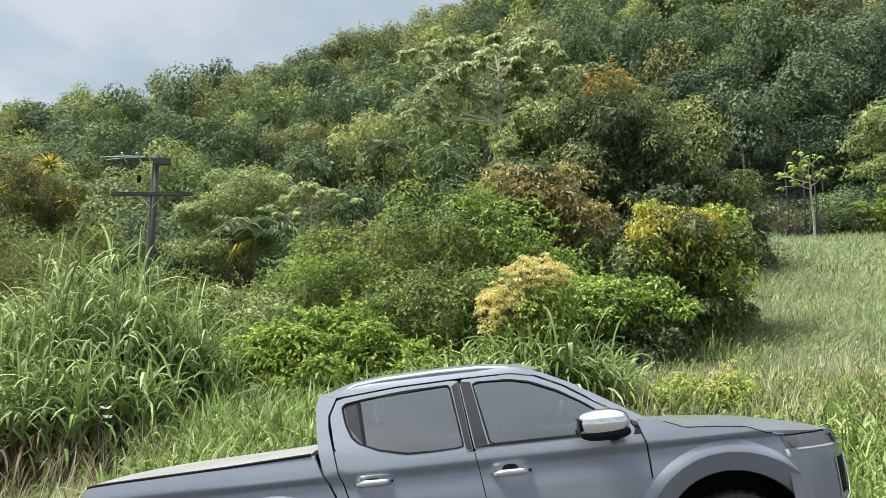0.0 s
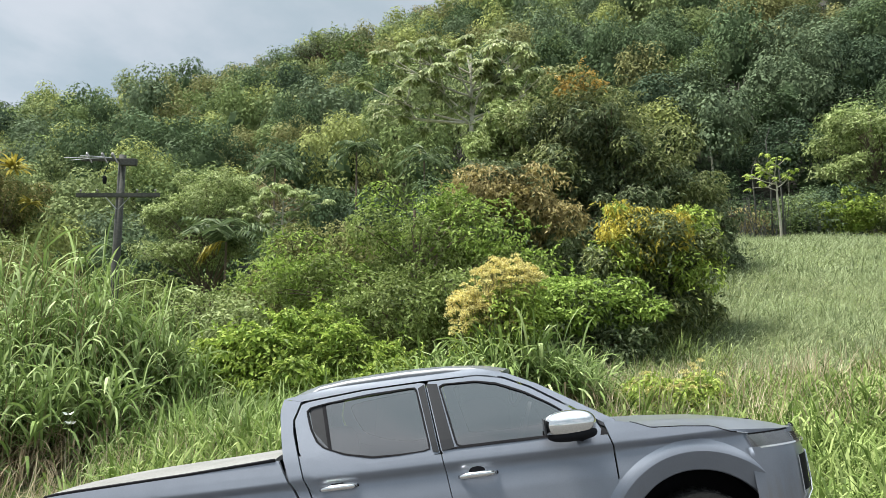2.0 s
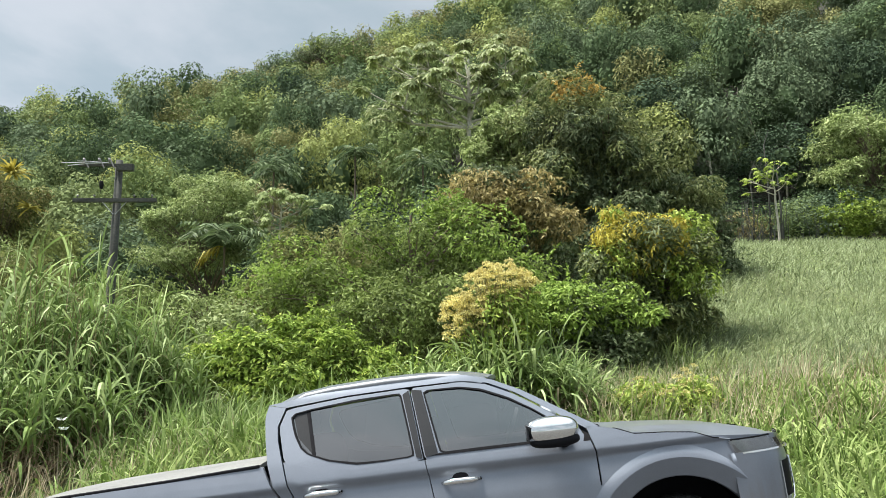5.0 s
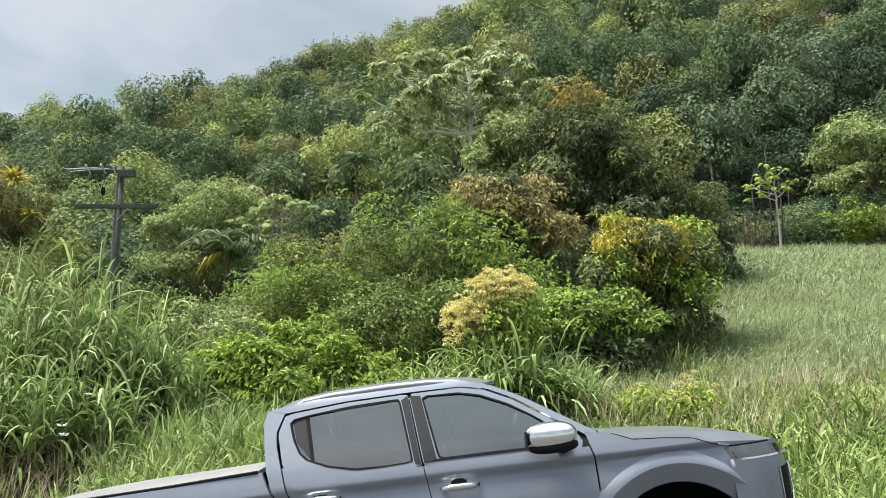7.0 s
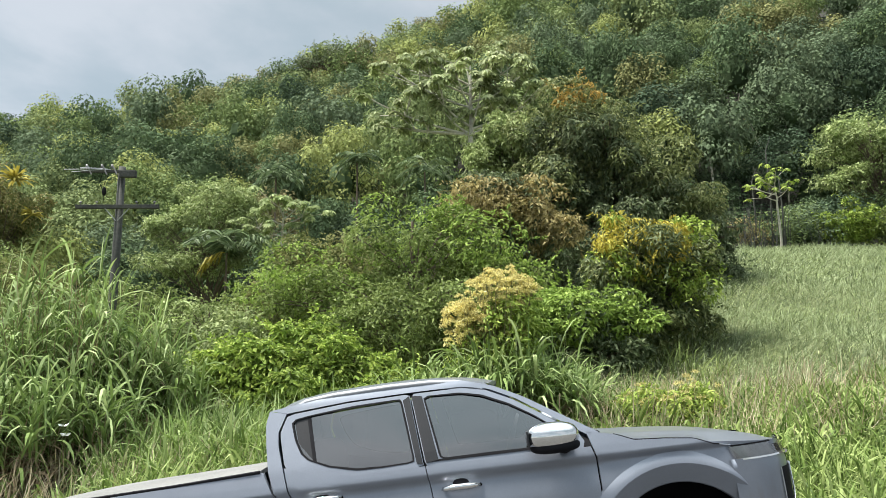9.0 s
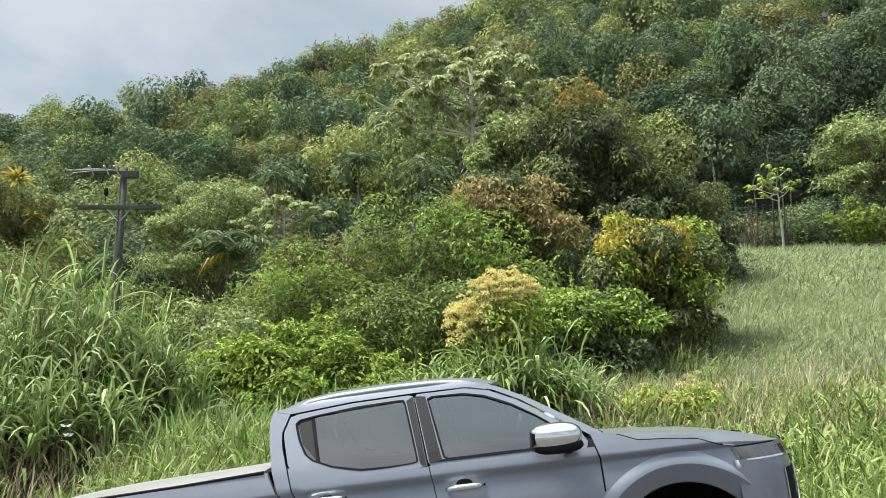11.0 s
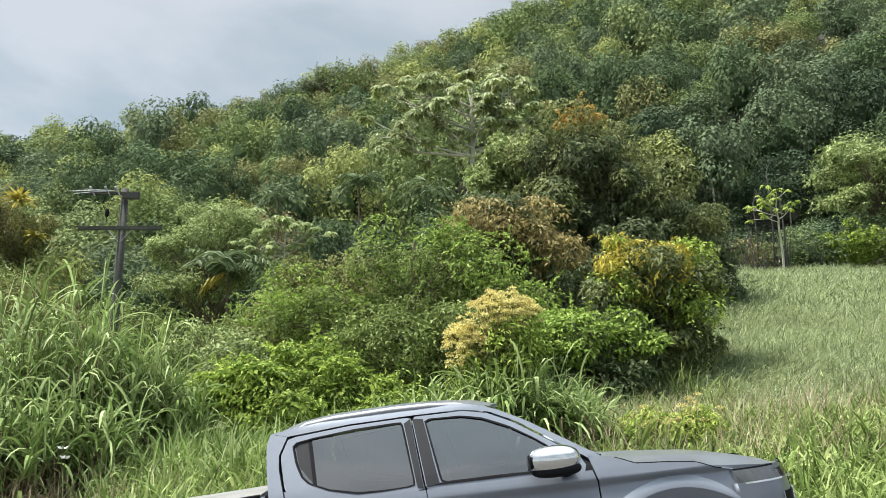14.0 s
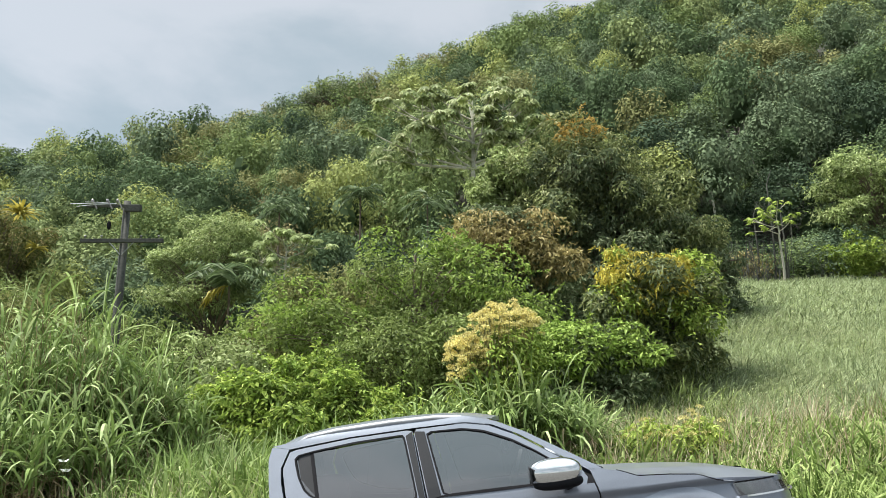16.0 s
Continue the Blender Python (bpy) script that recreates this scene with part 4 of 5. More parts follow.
L_PALM = leaf_material("palm_frond", (0.06, 0.10, 0.035), (0.10, 0.15, 0.052), (0.15, 0.21, 0.08), patch=0.8)
G_TALL = leaf_material("tall_grass", (0.125, 0.205, 0.045), (0.21, 0.31, 0.075), (0.35, 0.44, 0.17), patch=0.8)
G_DRY = leaf_material("dry_grass", (0.20, 0.15, 0.07), (0.30, 0.24, 0.12), (0.40, 0.33, 0.18), patch=1.0)
G_VERGE = leaf_material("verge_grass", (0.095, 0.16, 0.03), (0.165, 0.25, 0.05), (0.28, 0.35, 0.11), patch=0.7)
G_MEADOW = leaf_material("meadow_grass", (0.135, 0.185, 0.065), (0.205, 0.265, 0.10), (0.30, 0.36, 0.17), patch=0.45)
G_STRAW = leaf_material("straw", (0.30, 0.24, 0.12), (0.38, 0.33, 0.17), (0.46, 0.42, 0.26), patch=1.0)


def shifted(lobes, x, y, z):
    return [((c[0] - x, c[1] - y, c[2] - z), h) for c, h in lobes]


def build_tree(name, label, x, y, lobes, layers, bark=BARK, thick=0.16, trunk_to=None, category="tree", group=""):
    """A tree or shrub: tapered trunk with limbs into every lobe, and layers of leaves.
    layers: part name, material, count, leaf length, width, keyword arguments, lobes of their own or None."""
    z = float(land(x, y))
    plant = thing(name, x, y, z, label, category, group)
    local = shifted(lobes, x, y, z)
    top = trunk_to or max(c[2] for c, h in local)
    tips = [(c[0] + h[0] * 0.3, c[1], c[2] + h[2] * 0.3) for c, h in local] + [(c[0] - h[0] * 0.5, c[1] - h[1] * 0.3, c[2]) for c, h in local]
    piece("trunk", limbs((0, 0, -0.15), top, tips, thick), bark, plant, smooth=True)
    for part_name, mat, n, length, width, extra, own in layers:
        where = frill(shifted(own, x, y, z), len(own) + n, 7, 0.40) if own else local
        n, length, width = n, length * 0.88, width * 0.9
        leaves = foliage(where, n, length, width, **extra)
        shoots = sprays(where, max(20, n // 80), length * 4.2, 14, length * 0.9, width * 0.9, 0.5 - extra.get("droop", 0.3))
        piece(part_name, merge([leaves, shoots]), mat, plant)
    return plant


def frill(lobes, seed, k=11, size=0.32, out=1.0):
    """Breaks each lobe up into many small uneven ones."""
    r = np.random.default_rng(seed)
    more = [(c, tuple(q * 0.74 for q in h)) for c, h in lobes]
    for c, h in lobes:
        for i in range(k):
            d = r.normal(size=3)
            d[2] = abs(d[2]) * 0.9 - 0.35
            d /= np.linalg.norm(d)
            q = size * (0.45 + 0.9 * r.random())
            more.append((tuple(np.array(c) + d * np.array(h) * out * (0.62 + 0.5 * r.random())), (h[0] * q, h[1] * q, h[2] * q * 0.85)))
    return more


# the tall dark tree with orange new growth, and what stands round it
m = frill([((7.0, 28.4, 11.0), (2.3, 2.3, 2.6)), ((6.0, 28.4, 8.9), (1.6, 1.8, 1.9)), ((9.6, 28.4, 8.6), (2.0, 2.0, 1.8)), ((8.2, 28.0, 9.4), (2.2, 2.0, 2.2)),
           ((8.4, 27.8, 6.8), (3.2, 2.4, 2.0)), ((11.6, 28.0, 7.4), (1.5, 1.4, 1.4)), ((12.2, 28.0, 5.9), (1.2, 1.3, 1.4)), ((6.2, 28.0, 5.8), (1.9, 1.6, 1.7))], 3, 14, 0.27)
build_tree("dark_tree", "tall dense dark-green tree with orange young leaves on top", 8.0, 28.6, m,
           [("crown", L_MANGO, 36000, 0.30, 0.095, dict(droop=0.7, shell=0.62), None),
            ("light_foliage", L_SAGE, 13000, 0.28, 0.09, dict(droop=0.6, shell=0.93, up=0.8), [((7.0, 28.1, 11.3), (2.4, 2.2, 2.5)), ((8.6, 27.8, 9.6), (2.1, 1.9, 1.9)), ((11.2, 27.6, 8.0), (1.5, 1.3, 1.0)), ((6.0, 28.0, 9.4), (1.5, 1.5, 1.6))]),
            ("young_foliage", L_NEW, 700, 0.27, 0.09, dict(droop=0.2, shell=0.9, up=1.0), [((7.0, 28.2, 13.6), (1.0, 0.9, 0.35)), ((6.5, 28.0, 13.2), (0.8, 0.7, 0.4)), ((7.6, 28.0, 13.3), (0.6, 0.6, 0.35))])],
           thick=0.28)
m = frill([((4.5, 30.6, 12.2), (1.7, 1.5, 1.6)), ((3.6, 30.3, 10.8), (1.4, 1.4, 1.4)), ((4.9, 30.2, 9.8), (1.6, 1.3, 1.5))], 4)
build_tree("light_tree", "light-green tree close behind the dark tree", 4.4, 30.6, m, [("crown", L_PALE, 14000, 0.28, 0.11, dict(droop=0.3), None)], thick=0.18)
m = frill([((6.0, 18.4, 4.7), (1.15, 1.1, 1.1)), ((5.2, 18.2, 4.2), (0.75, 0.8, 0.8)), ((7.1, 18.4, 4.6), (0.8, 0.9, 0.9)), ((6.2, 18.3, 3.3), (1.2, 1.0, 0.9)), ((7.2, 18.6, 3.4), (0.75, 0.8, 0.8)), ((6.1, 18.2, 2.5), (0.9, 0.8, 0.6))], 5, 12, 0.34)
build_tree("yellowing_tree", "small tree with yellow upper leaves over dark green ones", 6.2, 18.8, m,
           [("crown", L_SAGE, 10500, 0.21, 0.07, dict(droop=0.7, shell=0.5), None),
            ("dark_foliage", L_MANGO, 4500, 0.21, 0.07, dict(droop=0.6, shell=0.5), None),
            ("yellow_foliage", L_YELLOW, 2000, 0.19, 0.055, dict(droop=0.8, shell=0.9, up=0.8), [((5.9, 18.2, 5.55), (0.85, 0.8, 0.45)), ((5.3, 18.1, 5.1), (0.5, 0.6, 0.45)), ((6.6, 18.1, 5.5), (0.6, 0.7, 0.4)), ((5.9, 17.7, 4.8), (1.1, 0.6, 0.8))]),
            ("lime_foliage", L_LIME, 2600, 0.19, 0.065, dict(droop=0.3, shell=0.9, up=0.8), [((7.3, 18.2, 5.5), (0.75, 0.7, 0.4)), ((5.5, 18.5, 5.85), (0.35, 0.4, 0.2)), ((5.3, 18.0, 4.4), (0.8, 0.7, 0.8)), ((6.8, 18.0, 4.3), (0.8, 0.7, 0.9))])],
           thick=0.09)
m = frill([((4.2, 17.3, 3.0), (1.1, 1.0, 0.75)), ((3.4, 17.0, 2.6), (0.8, 0.8, 0.7)), ((5.1, 17.0, 2.6), (0.8, 0.8, 0.75)), ((4.4, 16.6, 2.1), (1.4, 0.8, 0.7))], 6)
build_tree("low_bush", "round fresh-green bush in front of the dark trees", 4.3, 17.4, m,
           [("crown", L_MANGO, 7000, 0.17, 0.075, dict(droop=0.2), None),
            ("bright_foliage", L_FRESH, 6500, 0.17, 0.08, dict(droop=0.1, shell=0.9, up=0.9), [((4.2, 17.1, 3.3), (1.3, 1.0, 0.65)), ((3.3, 16.8, 2.9), (0.9, 0.8, 0.6)), ((4.9, 16.8, 3.0), (0.85, 0.8, 0.6))])],
           thick=0.06, category="bush")
m = frill([((0.4, 20.0, 4.9), (2.0, 1.6, 1.6)), ((-2.4, 19.2, 3.6), (1.6, 1.4, 1.3)), ((2.5, 19.6, 4.2), (1.0, 1.1, 1.0)), ((-0.6, 18.0, 3.0), (2.4, 1.4, 1.5)), ((1.5, 17.4, 2.6), (1.5, 1.1, 1.2)), ((-1.9, 17.6, 2.4), (1.5, 1.1, 1.1))], 8, 8, 0.36)
build_tree("spreading_bush", "wide loose green bush with fine leaves", 0.0, 19.2, m,
           [("crown", L_MID, 24000, 0.18, 0.07, dict(droop=0.15, shell=0.5), None),
            ("fresh_foliage", L_FRESH, 6000, 0.19, 0.075, dict(droop=0.0, shell=0.93, up=0.9), [((0.5, 20.0, 5.3), (2.1, 1.6, 1.6)), ((2.6, 19.5, 4.4), (1.05, 1.1, 1.0)), ((-2.4, 19.1, 4.0), (1.6, 1.3, 1.1)), ((1.0, 20.2, 6.3), (0.7, 0.6, 0.6))])],
           thick=0.11, category="bush")
m = frill([((2.9, 23.4, 7.3), (1.6, 1.4, 1.2)), ((4.0, 23.6, 6.3), (1.4, 1.3, 1.4)), ((4.6, 23.4, 5.0), (1.1, 1.2, 1.2)), ((2.6, 23.6, 5.8), (1.5, 1.2, 1.2))], 9)
build_tree("brownish_tree", "small tree with brownish drooping leaves", 3.4, 23.8, m,
           [("crown", L_MANGO, 8000, 0.25, 0.085, dict(droop=0.7), None),
            ("brown_foliage", L_BROWN, 6500, 0.26, 0.085, dict(droop=0.7, shell=0.88, up=0.5), [((2.9, 23.2, 7.5), (1.75, 1.4, 1.2)), ((4.1, 23.2, 6.7), (1.4, 1.2, 1.3)), ((2.0, 23.2, 7.2), (0.9, 0.9, 0.8))])],
           thick=0.11)


def blossom_arrays(heads, n, r, size):
    """Puffs of small blossoms at the heads."""
    c = np.repeat(heads, n, 0)
    d = unit(rng.normal(size=c.shape))
    d[:, 2] = np.abs(d[:, 2])
    p = c + d * r * rng.uniform(0.5, 1.0, (len(c), 1)) * np.array([1, 1, 0.75])
    return leaf_arrays(p, d + rng.normal(size=d.shape) * 0.5, size, size * 0.8, 0.2)


def build_flower_bush():
    x, y = 1.45, 12.0
    z = float(land(x, y))
    plant = thing("flowering_bush", x, y, z, "tall weed bush topped with cream-coloured blossom heads", "flowering bush")
    heads = []
    for cx, cz, rx, rz, n in ((0.15, 3.20, 0.62, 0.24, 80), (0.45, 3.12, 0.38, 0.24, 40), (-0.45, 2.70, 0.45, 0.26, 80), (-0.1, 2.58, 0.50, 0.24, 60), (0.0, 2.92, 0.5, 0.2, 30), (-0.42, 2.36, 0.42, 0.2, 55), (0.2, 2.5, 0.4, 0.2, 30)):
        a, k = rng.random(n) * 6.28, np.sqrt(rng.random(n))
        heads.append(np.stack([cx + np.cos(a) * k * rx, np.sin(a) * k * rx * 0.7, cz - z + rz * (1 - k ** 2) + rng.normal(size=n) * 0.08], 1))
    heads = np.concatenate(heads)
    stems = [tube_arrays(np.array([(h[0] * 0.35, h[1] * 0.35, -0.1), (h[0] * 0.6, h[1] * 0.6, h[2] * 0.55), tuple(h)]), np.array([0.012, 0.009, 0.004]), 5) for h in heads[::2]]
    piece("stalk_tuft", merge(stems), material("green_brown_stem", (0.16, 0.15, 0.06), 0.8, scale=30, vary=0.3), plant, smooth=True)
    piece("foliage_mass", foliage([((0.1, 0, 1.9 - z + 0.45), (0.75, 0.5, 0.75)), ((-0.2, 0, 1.5 - z + 0.3), (0.7, 0.5, 0.7)), ((0.3, 0, 2.8 - z), (0.6, 0.4, 0.4))], 4200, 0.14, 0.04, 0.3, 0.3), L_LIME, plant)
    piece("blossom", blossom_arrays(heads, 55, 0.075, 0.032), L_CREAM, plant, "cream blossom heads")


build_flower_bush()


def build_dry_weed(x, y, wide, n):
    z = float(land(x, y))
    plant = thing("flowering_weed", x, y, z, "low sprawling weed with faded cream flower heads", "weed", "low weeds at the field's edge")
    a, k = rng.random(n) * 6.28, np.sqrt(rng.random(n))
    heads = np.stack([np.cos(a) * k * wide, np.sin(a) * k * 0.4, 0.62 - 0.25 * k + rng.normal(size=n) * 0.09], 1)
    piece("stalk_tuft", merge([tube_arrays(np.array([(h[0] * 0.6, h[1], -0.05), (h[0] * 0.8, h[1], h[2] * 0.6), tuple(h)]), np.array([0.008, 0.006, 0.003]), 5) for h in heads]), L_BROWN, plant)
    piece("foliage_mass", foliage([((0, 0, 0.25), (wide, 0.45, 0.32)), ((0.3 * wide, 0, 0.4), (wide * 0.5, 0.4, 0.25))], 1500, 0.13, 0.035, 0.2, 0.3), L_LIME, plant)
    piece("blossom", blossom_arrays(heads, 34, 0.06, 0.03), L_CREAM, plant, "faded cream flower heads")


build_dry_weed(4.35, 11.2, 0.55, 34)
build_dry_weed(3.7, 11.5, 0.5, 16)


def palmate(base, face, r, fingers=8):
    """A round leaf of long fingers."""
    face = unit(np.array(face, float))
    u = unit(np.cross(face, (0.31, 0.9, 0.2)))
    w = np.cross(face, u)
    a = np.linspace(0, 2 * math.pi, fingers, endpoint=False) + rng.random() * 6
    way = np.cos(a)[:, None] * u + np.sin(a)[:, None] * w - 0.25 * face - np.array([0, 0, 0.2])
    return leaf_arrays(np.repeat([base], fingers, 0), way, r, r * 0.42, 0.06, 0.1, np.repeat([face], fingers, 0))


def build_cecropia(x, y, fork, tips, r, thick, label, mats=(L_PALE,), per=9):
    """A tree with a bare pale trunk, candelabra limbs and clusters of large hand-shaped leaves."""
    z = float(land(x, y))
    plant = thing("cecropia_tree", x, y, z, label, "tree")
    fork = np.array(fork) - (x, y, z)
    wood = [tube_arrays(np.linspace((0, 0, -0.2), fork, 6) + np.array([[0.05 * math.sin(i), 0, 0] for i in range(6)]), np.linspace(thick, thick * 0.7, 6), 9)]
    leaves = []
    top = fork + np.array([0.0, 0.2, max(t[2] for t in tips) - z - fork[2] - 0.6])
    wood.append(tube_arrays(np.linspace(fork, top, 5), np.linspace(thick * 0.7, thick * 0.25, 5), 8))
    for i, t in enumerate(tips):
        t = np.array(t) - (x, y, z)
        s = fork + (top - fork) * min(0.85, max(0.0, (t[2] - fork[2]) / max(0.1, top[2] - fork[2]) - 0.45))
        mid = s + (t - s) * np.array([0.6, 0.6, 0.30])
        q = np.linspace(0, 1, 8)[:, None]
        path = (1 - q) ** 2 * s + 2 * q * (1 - q) * mid + q ** 2 * t
        wood.append(tube_arrays(path, thick * np.linspace(0.42, 0.12, 8), 6))
        ends = [t] + [path[5] + rng.normal(size=3) * r * (2.4, 2.0, 0.7) + (0, 0, r * 1.2) for _ in range(4)]
        for e in ends[1:]:
            wood.append(tube_arrays(np.linspace(path[4], e, 4), thick * np.linspace(0.2, 0.08, 4), 5))
        for e in ends:
            for k in range(per):
                d = rng.normal(size=3) * (1, 1, 0.25) + (0, 0, 0.2)
                leaves.append(palmate(e + unit(d) * r * 0.9 * rng.uniform(0.5, 1.3), d * 0.5 + (0, -0.2, 0.9), r * rng.uniform(0.7, 1.15)))
    piece("trunk", merge(wood), BARK_PALE, plant, "pale smooth bark", smooth=True)
    piece("crown", merge(leaves), mats[0], plant)
    return plant


build_cecropia(3.0, 33.0, (2.75, 32.8, 13.4),
               [(-2.4, 32.3, 15.2), (-1.3, 32.0, 16.6), (-1.6, 33.2, 14.0), (-0.4, 32.6, 17.3), (0.6, 31.8, 15.6), (0.9, 33.2, 17.8), (-0.6, 32.4, 13.6), (2.0, 32.4, 16.6),
                (2.5, 33.0, 17.9), (3.6, 32.2, 17.0), (4.2, 32.6, 18.0), (5.0, 32.0, 16.4), (5.7, 32.8, 16.9), (6.3, 32.4, 15.5), (4.6, 32.4, 15.0), (1.3, 32.4, 14.6), (5.3, 33, 17.6), (3.2, 31.9, 15.6)],
               0.37, 0.16, "tall cecropia with a pale forked trunk and an open flat crown", (L_CANOPY,), 8)
build_cecropia(-6.75, 35.2, (-6.7, 35.2, 8.4), [(-8.6, 35.0, 9.7), (-7.8, 35.3, 10.3), (-6.9, 35.0, 10.8), (-5.9, 35.2, 10.6), (-5.1, 35.0, 10.3), (-6.2, 34.8, 9.4), (-7.4, 34.8, 9.2)],
               0.28, 0.10, "small cecropia with a flat tiered crown", (L_PALE,), 7)
build_cecropia(22.9, 43.0, (22.8, 42.7, 12.6), [(21.0, 42.6, 13.6), (21.6, 42.5, 14.1), (22.1, 42.6, 14.0), (22.7, 42.4, 14.5), (21.7, 42.5, 13.0), (23.5, 42.6, 13.4)],
               0.26, 0.085, "slender bare-stemmed tree with a few lime-green leaves at the field's edge", (L_LIME,), 2)


def build_bare_stems():
    x, y = 21.4, 43.6
    z = float(land(x, y))
    plant = thing("bare_shrub", x, y, z, "leafless brown shrub with upright stems", "shrub")
    stems = []
    for i in range(150):
        b = np.array([rng.normal() * 1.9 - 1.0, rng.normal() * 0.6, -0.1])
        h = rng.uniform(1.0, 3.2)
        t = b + (rng.normal() * 0.6, 0, h)
        stems.append(tube_arrays(np.array([b, (b + t) / 2 + rng.normal(size=3) * 0.08, t]), np.array([0.022, 0.016, 0.008]), 5))
    for dx, h in ((0.2, 4.5), (1.3, 6.6), (2.0, 4.8)):
        stems.append(tube_arrays(np.array([(dx, 0, -0.1), (dx + 0.15, 0, h * 0.5), (dx + 0.1, 0, h), (dx + 0.5, 0, h + 1.0)]), np.array([0.07, 0.055, 0.04, 0.015]), 7))
    piece("stalk_tuft", merge(stems), OLD_WOOD, plant, smooth=True)
    piece("dry_foliage", foliage([((-0.5, 0, 1.2), (2.2, 0.6, 1.1))], 900, 0.22, 0.07, 0.2, 0.5), L_BROWN, plant)


build_bare_stems()

# light trees and bushes at the far side of the meadow
m = frill([((32.5, 49, 18.6), (2.8, 2.3, 2.0)), ((35.5, 49, 17.0), (3.0, 2.3, 2.6)), ((31.5, 48.6, 15.6), (1.8, 1.6, 1.2)), ((34.6, 48.6, 14.0), (2.8, 2.0, 1.8))], 11)
build_tree("light_tree", "pale-green spreading tree beside the meadow", 33.6, 49.2, m, [("crown", L_PALE, 14000, 0.36, 0.15, dict(droop=0.1, up=0.9), None)], thick=0.2)
m = frill([((27.9, 45, 11.2), (1.3, 1.2, 1.2)), ((29.6, 45.3, 11.6), (1.5, 1.3, 1.5))], 12)
build_tree("lime_bush", "bright lime-green bush at the meadow's upper edge", 28.6, 45.4, m, [("crown", L_LIME, 6000, 0.28, 0.13, dict(droop=0.2), None)], thick=0.08, category="bush")
m = frill([((32.4, 44.6, 12.3), (1.6, 1.3, 1.7)), ((31.2, 44.2, 11.4), (1.1, 1.0, 1.2))], 13)
build_tree("green_bush", "dark-green bush at the meadow's upper edge", 31.9, 44.6, m, [("crown", L_MID, 5500, 0.26, 0.11, dict(droop=0.2), None)], thick=0.09, category="bush")
# a great domed crown on the ridge
m = frill([((-20.0, 158, 76.4), (6.8, 5.5, 5.2)), ((-25.0, 157, 73.0), (3.8, 3.6, 3.8)), ((-14.8, 157, 75.5), (4.4, 4.0, 4.2))], 16, 14, 0.28)
build_tree("domed_tree", "large domed dark tree standing out on the ridge", -19.3, 158, m,
           [("crown", L_MANGO, 9000, 0.55, 0.34, dict(droop=0.2), None), ("light_foliage", L_MID, 2600, 0.5, 0.32, dict(droop=0.2, up=1.2, shell=0.95), [((-20.0, 157.5, 77.8), (6.4, 4.6, 4.4))])], thick=0.6)
# trees in the hollow behind the pole
m = frill([((-13.2, 43.6, 11.9), (2.6, 2.0, 2.0)), ((-15.3, 43.8, 11.0), (1.6, 1.5, 1.5)), ((-10.8, 43.8, 10.9), (1.5, 1.4, 1.5)), ((-13.4, 43.2, 9.0), (3.0, 1.8, 1.8))], 14)
build_tree("feathery_tree", "light-green feathery tree behind the power pole", -13.2, 44.0, m, [("crown", L_PALE, 15000, 0.30, 0.10, dict(droop=0.15, up=0.8), None)], thick=0.16)
m = frill([((-27.4, 48, 13.0), (2.2, 1.8, 2.0)), ((-30.5, 48, 14.6), (2.4, 2.0, 2.4)), ((-28.5, 47.5, 10.6), (2.6, 1.8, 1.8))], 15)
build_tree("olive_tree", "olive tree with yellowing tufts of bromeliads", -28.6, 48.4, m,
           [("crown", L_OLIVE, 9000, 0.32, 0.10, dict(droop=0.4), None), ("brown_foliage", L_BROWN, 2500, 0.32, 0.10, dict(droop=0.5), None)], thick=0.16)
for i, (bx, by, bz, w, h, mat, n) in enumerate(((-20.5, 36, 6.4, 2.6, 2.2, L_OLIVE, 6500), (-24.0, 39, 8.2, 2.8, 2.4, L_MID, 6500), (-16.8, 33, 4.9, 2.4, 2.0, L_OLIVE, 6000), (-11.8, 30, 4.4, 2.2, 1.9, L_MID, 6000),
                                                (-5.4, 29, 5.2, 2.2, 2.2, L_MID, 6500), (-3.4, 26, 5.4, 1.9, 2.2, L_OLIVE, 6000), (-7.8, 27, 3.4, 2.0, 1.6, L_PALE, 6000), (-14.5, 25, 2.9, 2.0, 1.5, L_OLIVE, 5500), (-5.6, 22.5, 2.6, 1.6, 1.4, L_PALE, 5000))):
    m = frill([((bx, by, bz), (w, w * 0.8, h)), ((bx - w * 0.7, by, bz - 0.5 * h), (w * 0.7, w * 0.6, h * 0.7)), ((bx + w * 0.6, by, bz - 0.4 * h), (w * 0.7, w * 0.6, h * 0.8))], 30 + i)
    tone = "olive-green" if mat == L_OLIVE else "pale green" if mat == L_PALE else "dark green"
    build_tree("thicket_bush", tone + " bush in the hollow below the forest", bx, by + 0.3, m, [("crown", mat, n, 0.24, 0.09, dict(droop=0.3), None)], thick=0.08, category="bush", group="bushes in the hollow")
# yellow rosettes that grow on the olive tree
for bx, by, bz, n, r in ((-26.6, 46.4, 15.0, 70, 1.5), (-29.6, 45.9, 13.2, 40, 1.0), (-25.2, 46.2, 12.6, 36, 0.9), (-30.6, 46.0, 16.6, 40, 1.1)):
    rosette = thing("bromeliad", bx, by, bz, "yellow-green bromeliad rosette growing on a tree", "bromeliad", "bromeliads")
    way = rng.normal(size=(n, 3)) * (1, 1, 0.3) + np.array([0, 0, 0.55])
    piece("rosette", blade_arrays(np.zeros((n, 3)), way, r * rng.uniform(0.7, 1.1, n), 0.13, 0.45, 5), L_GOLD, rosette)
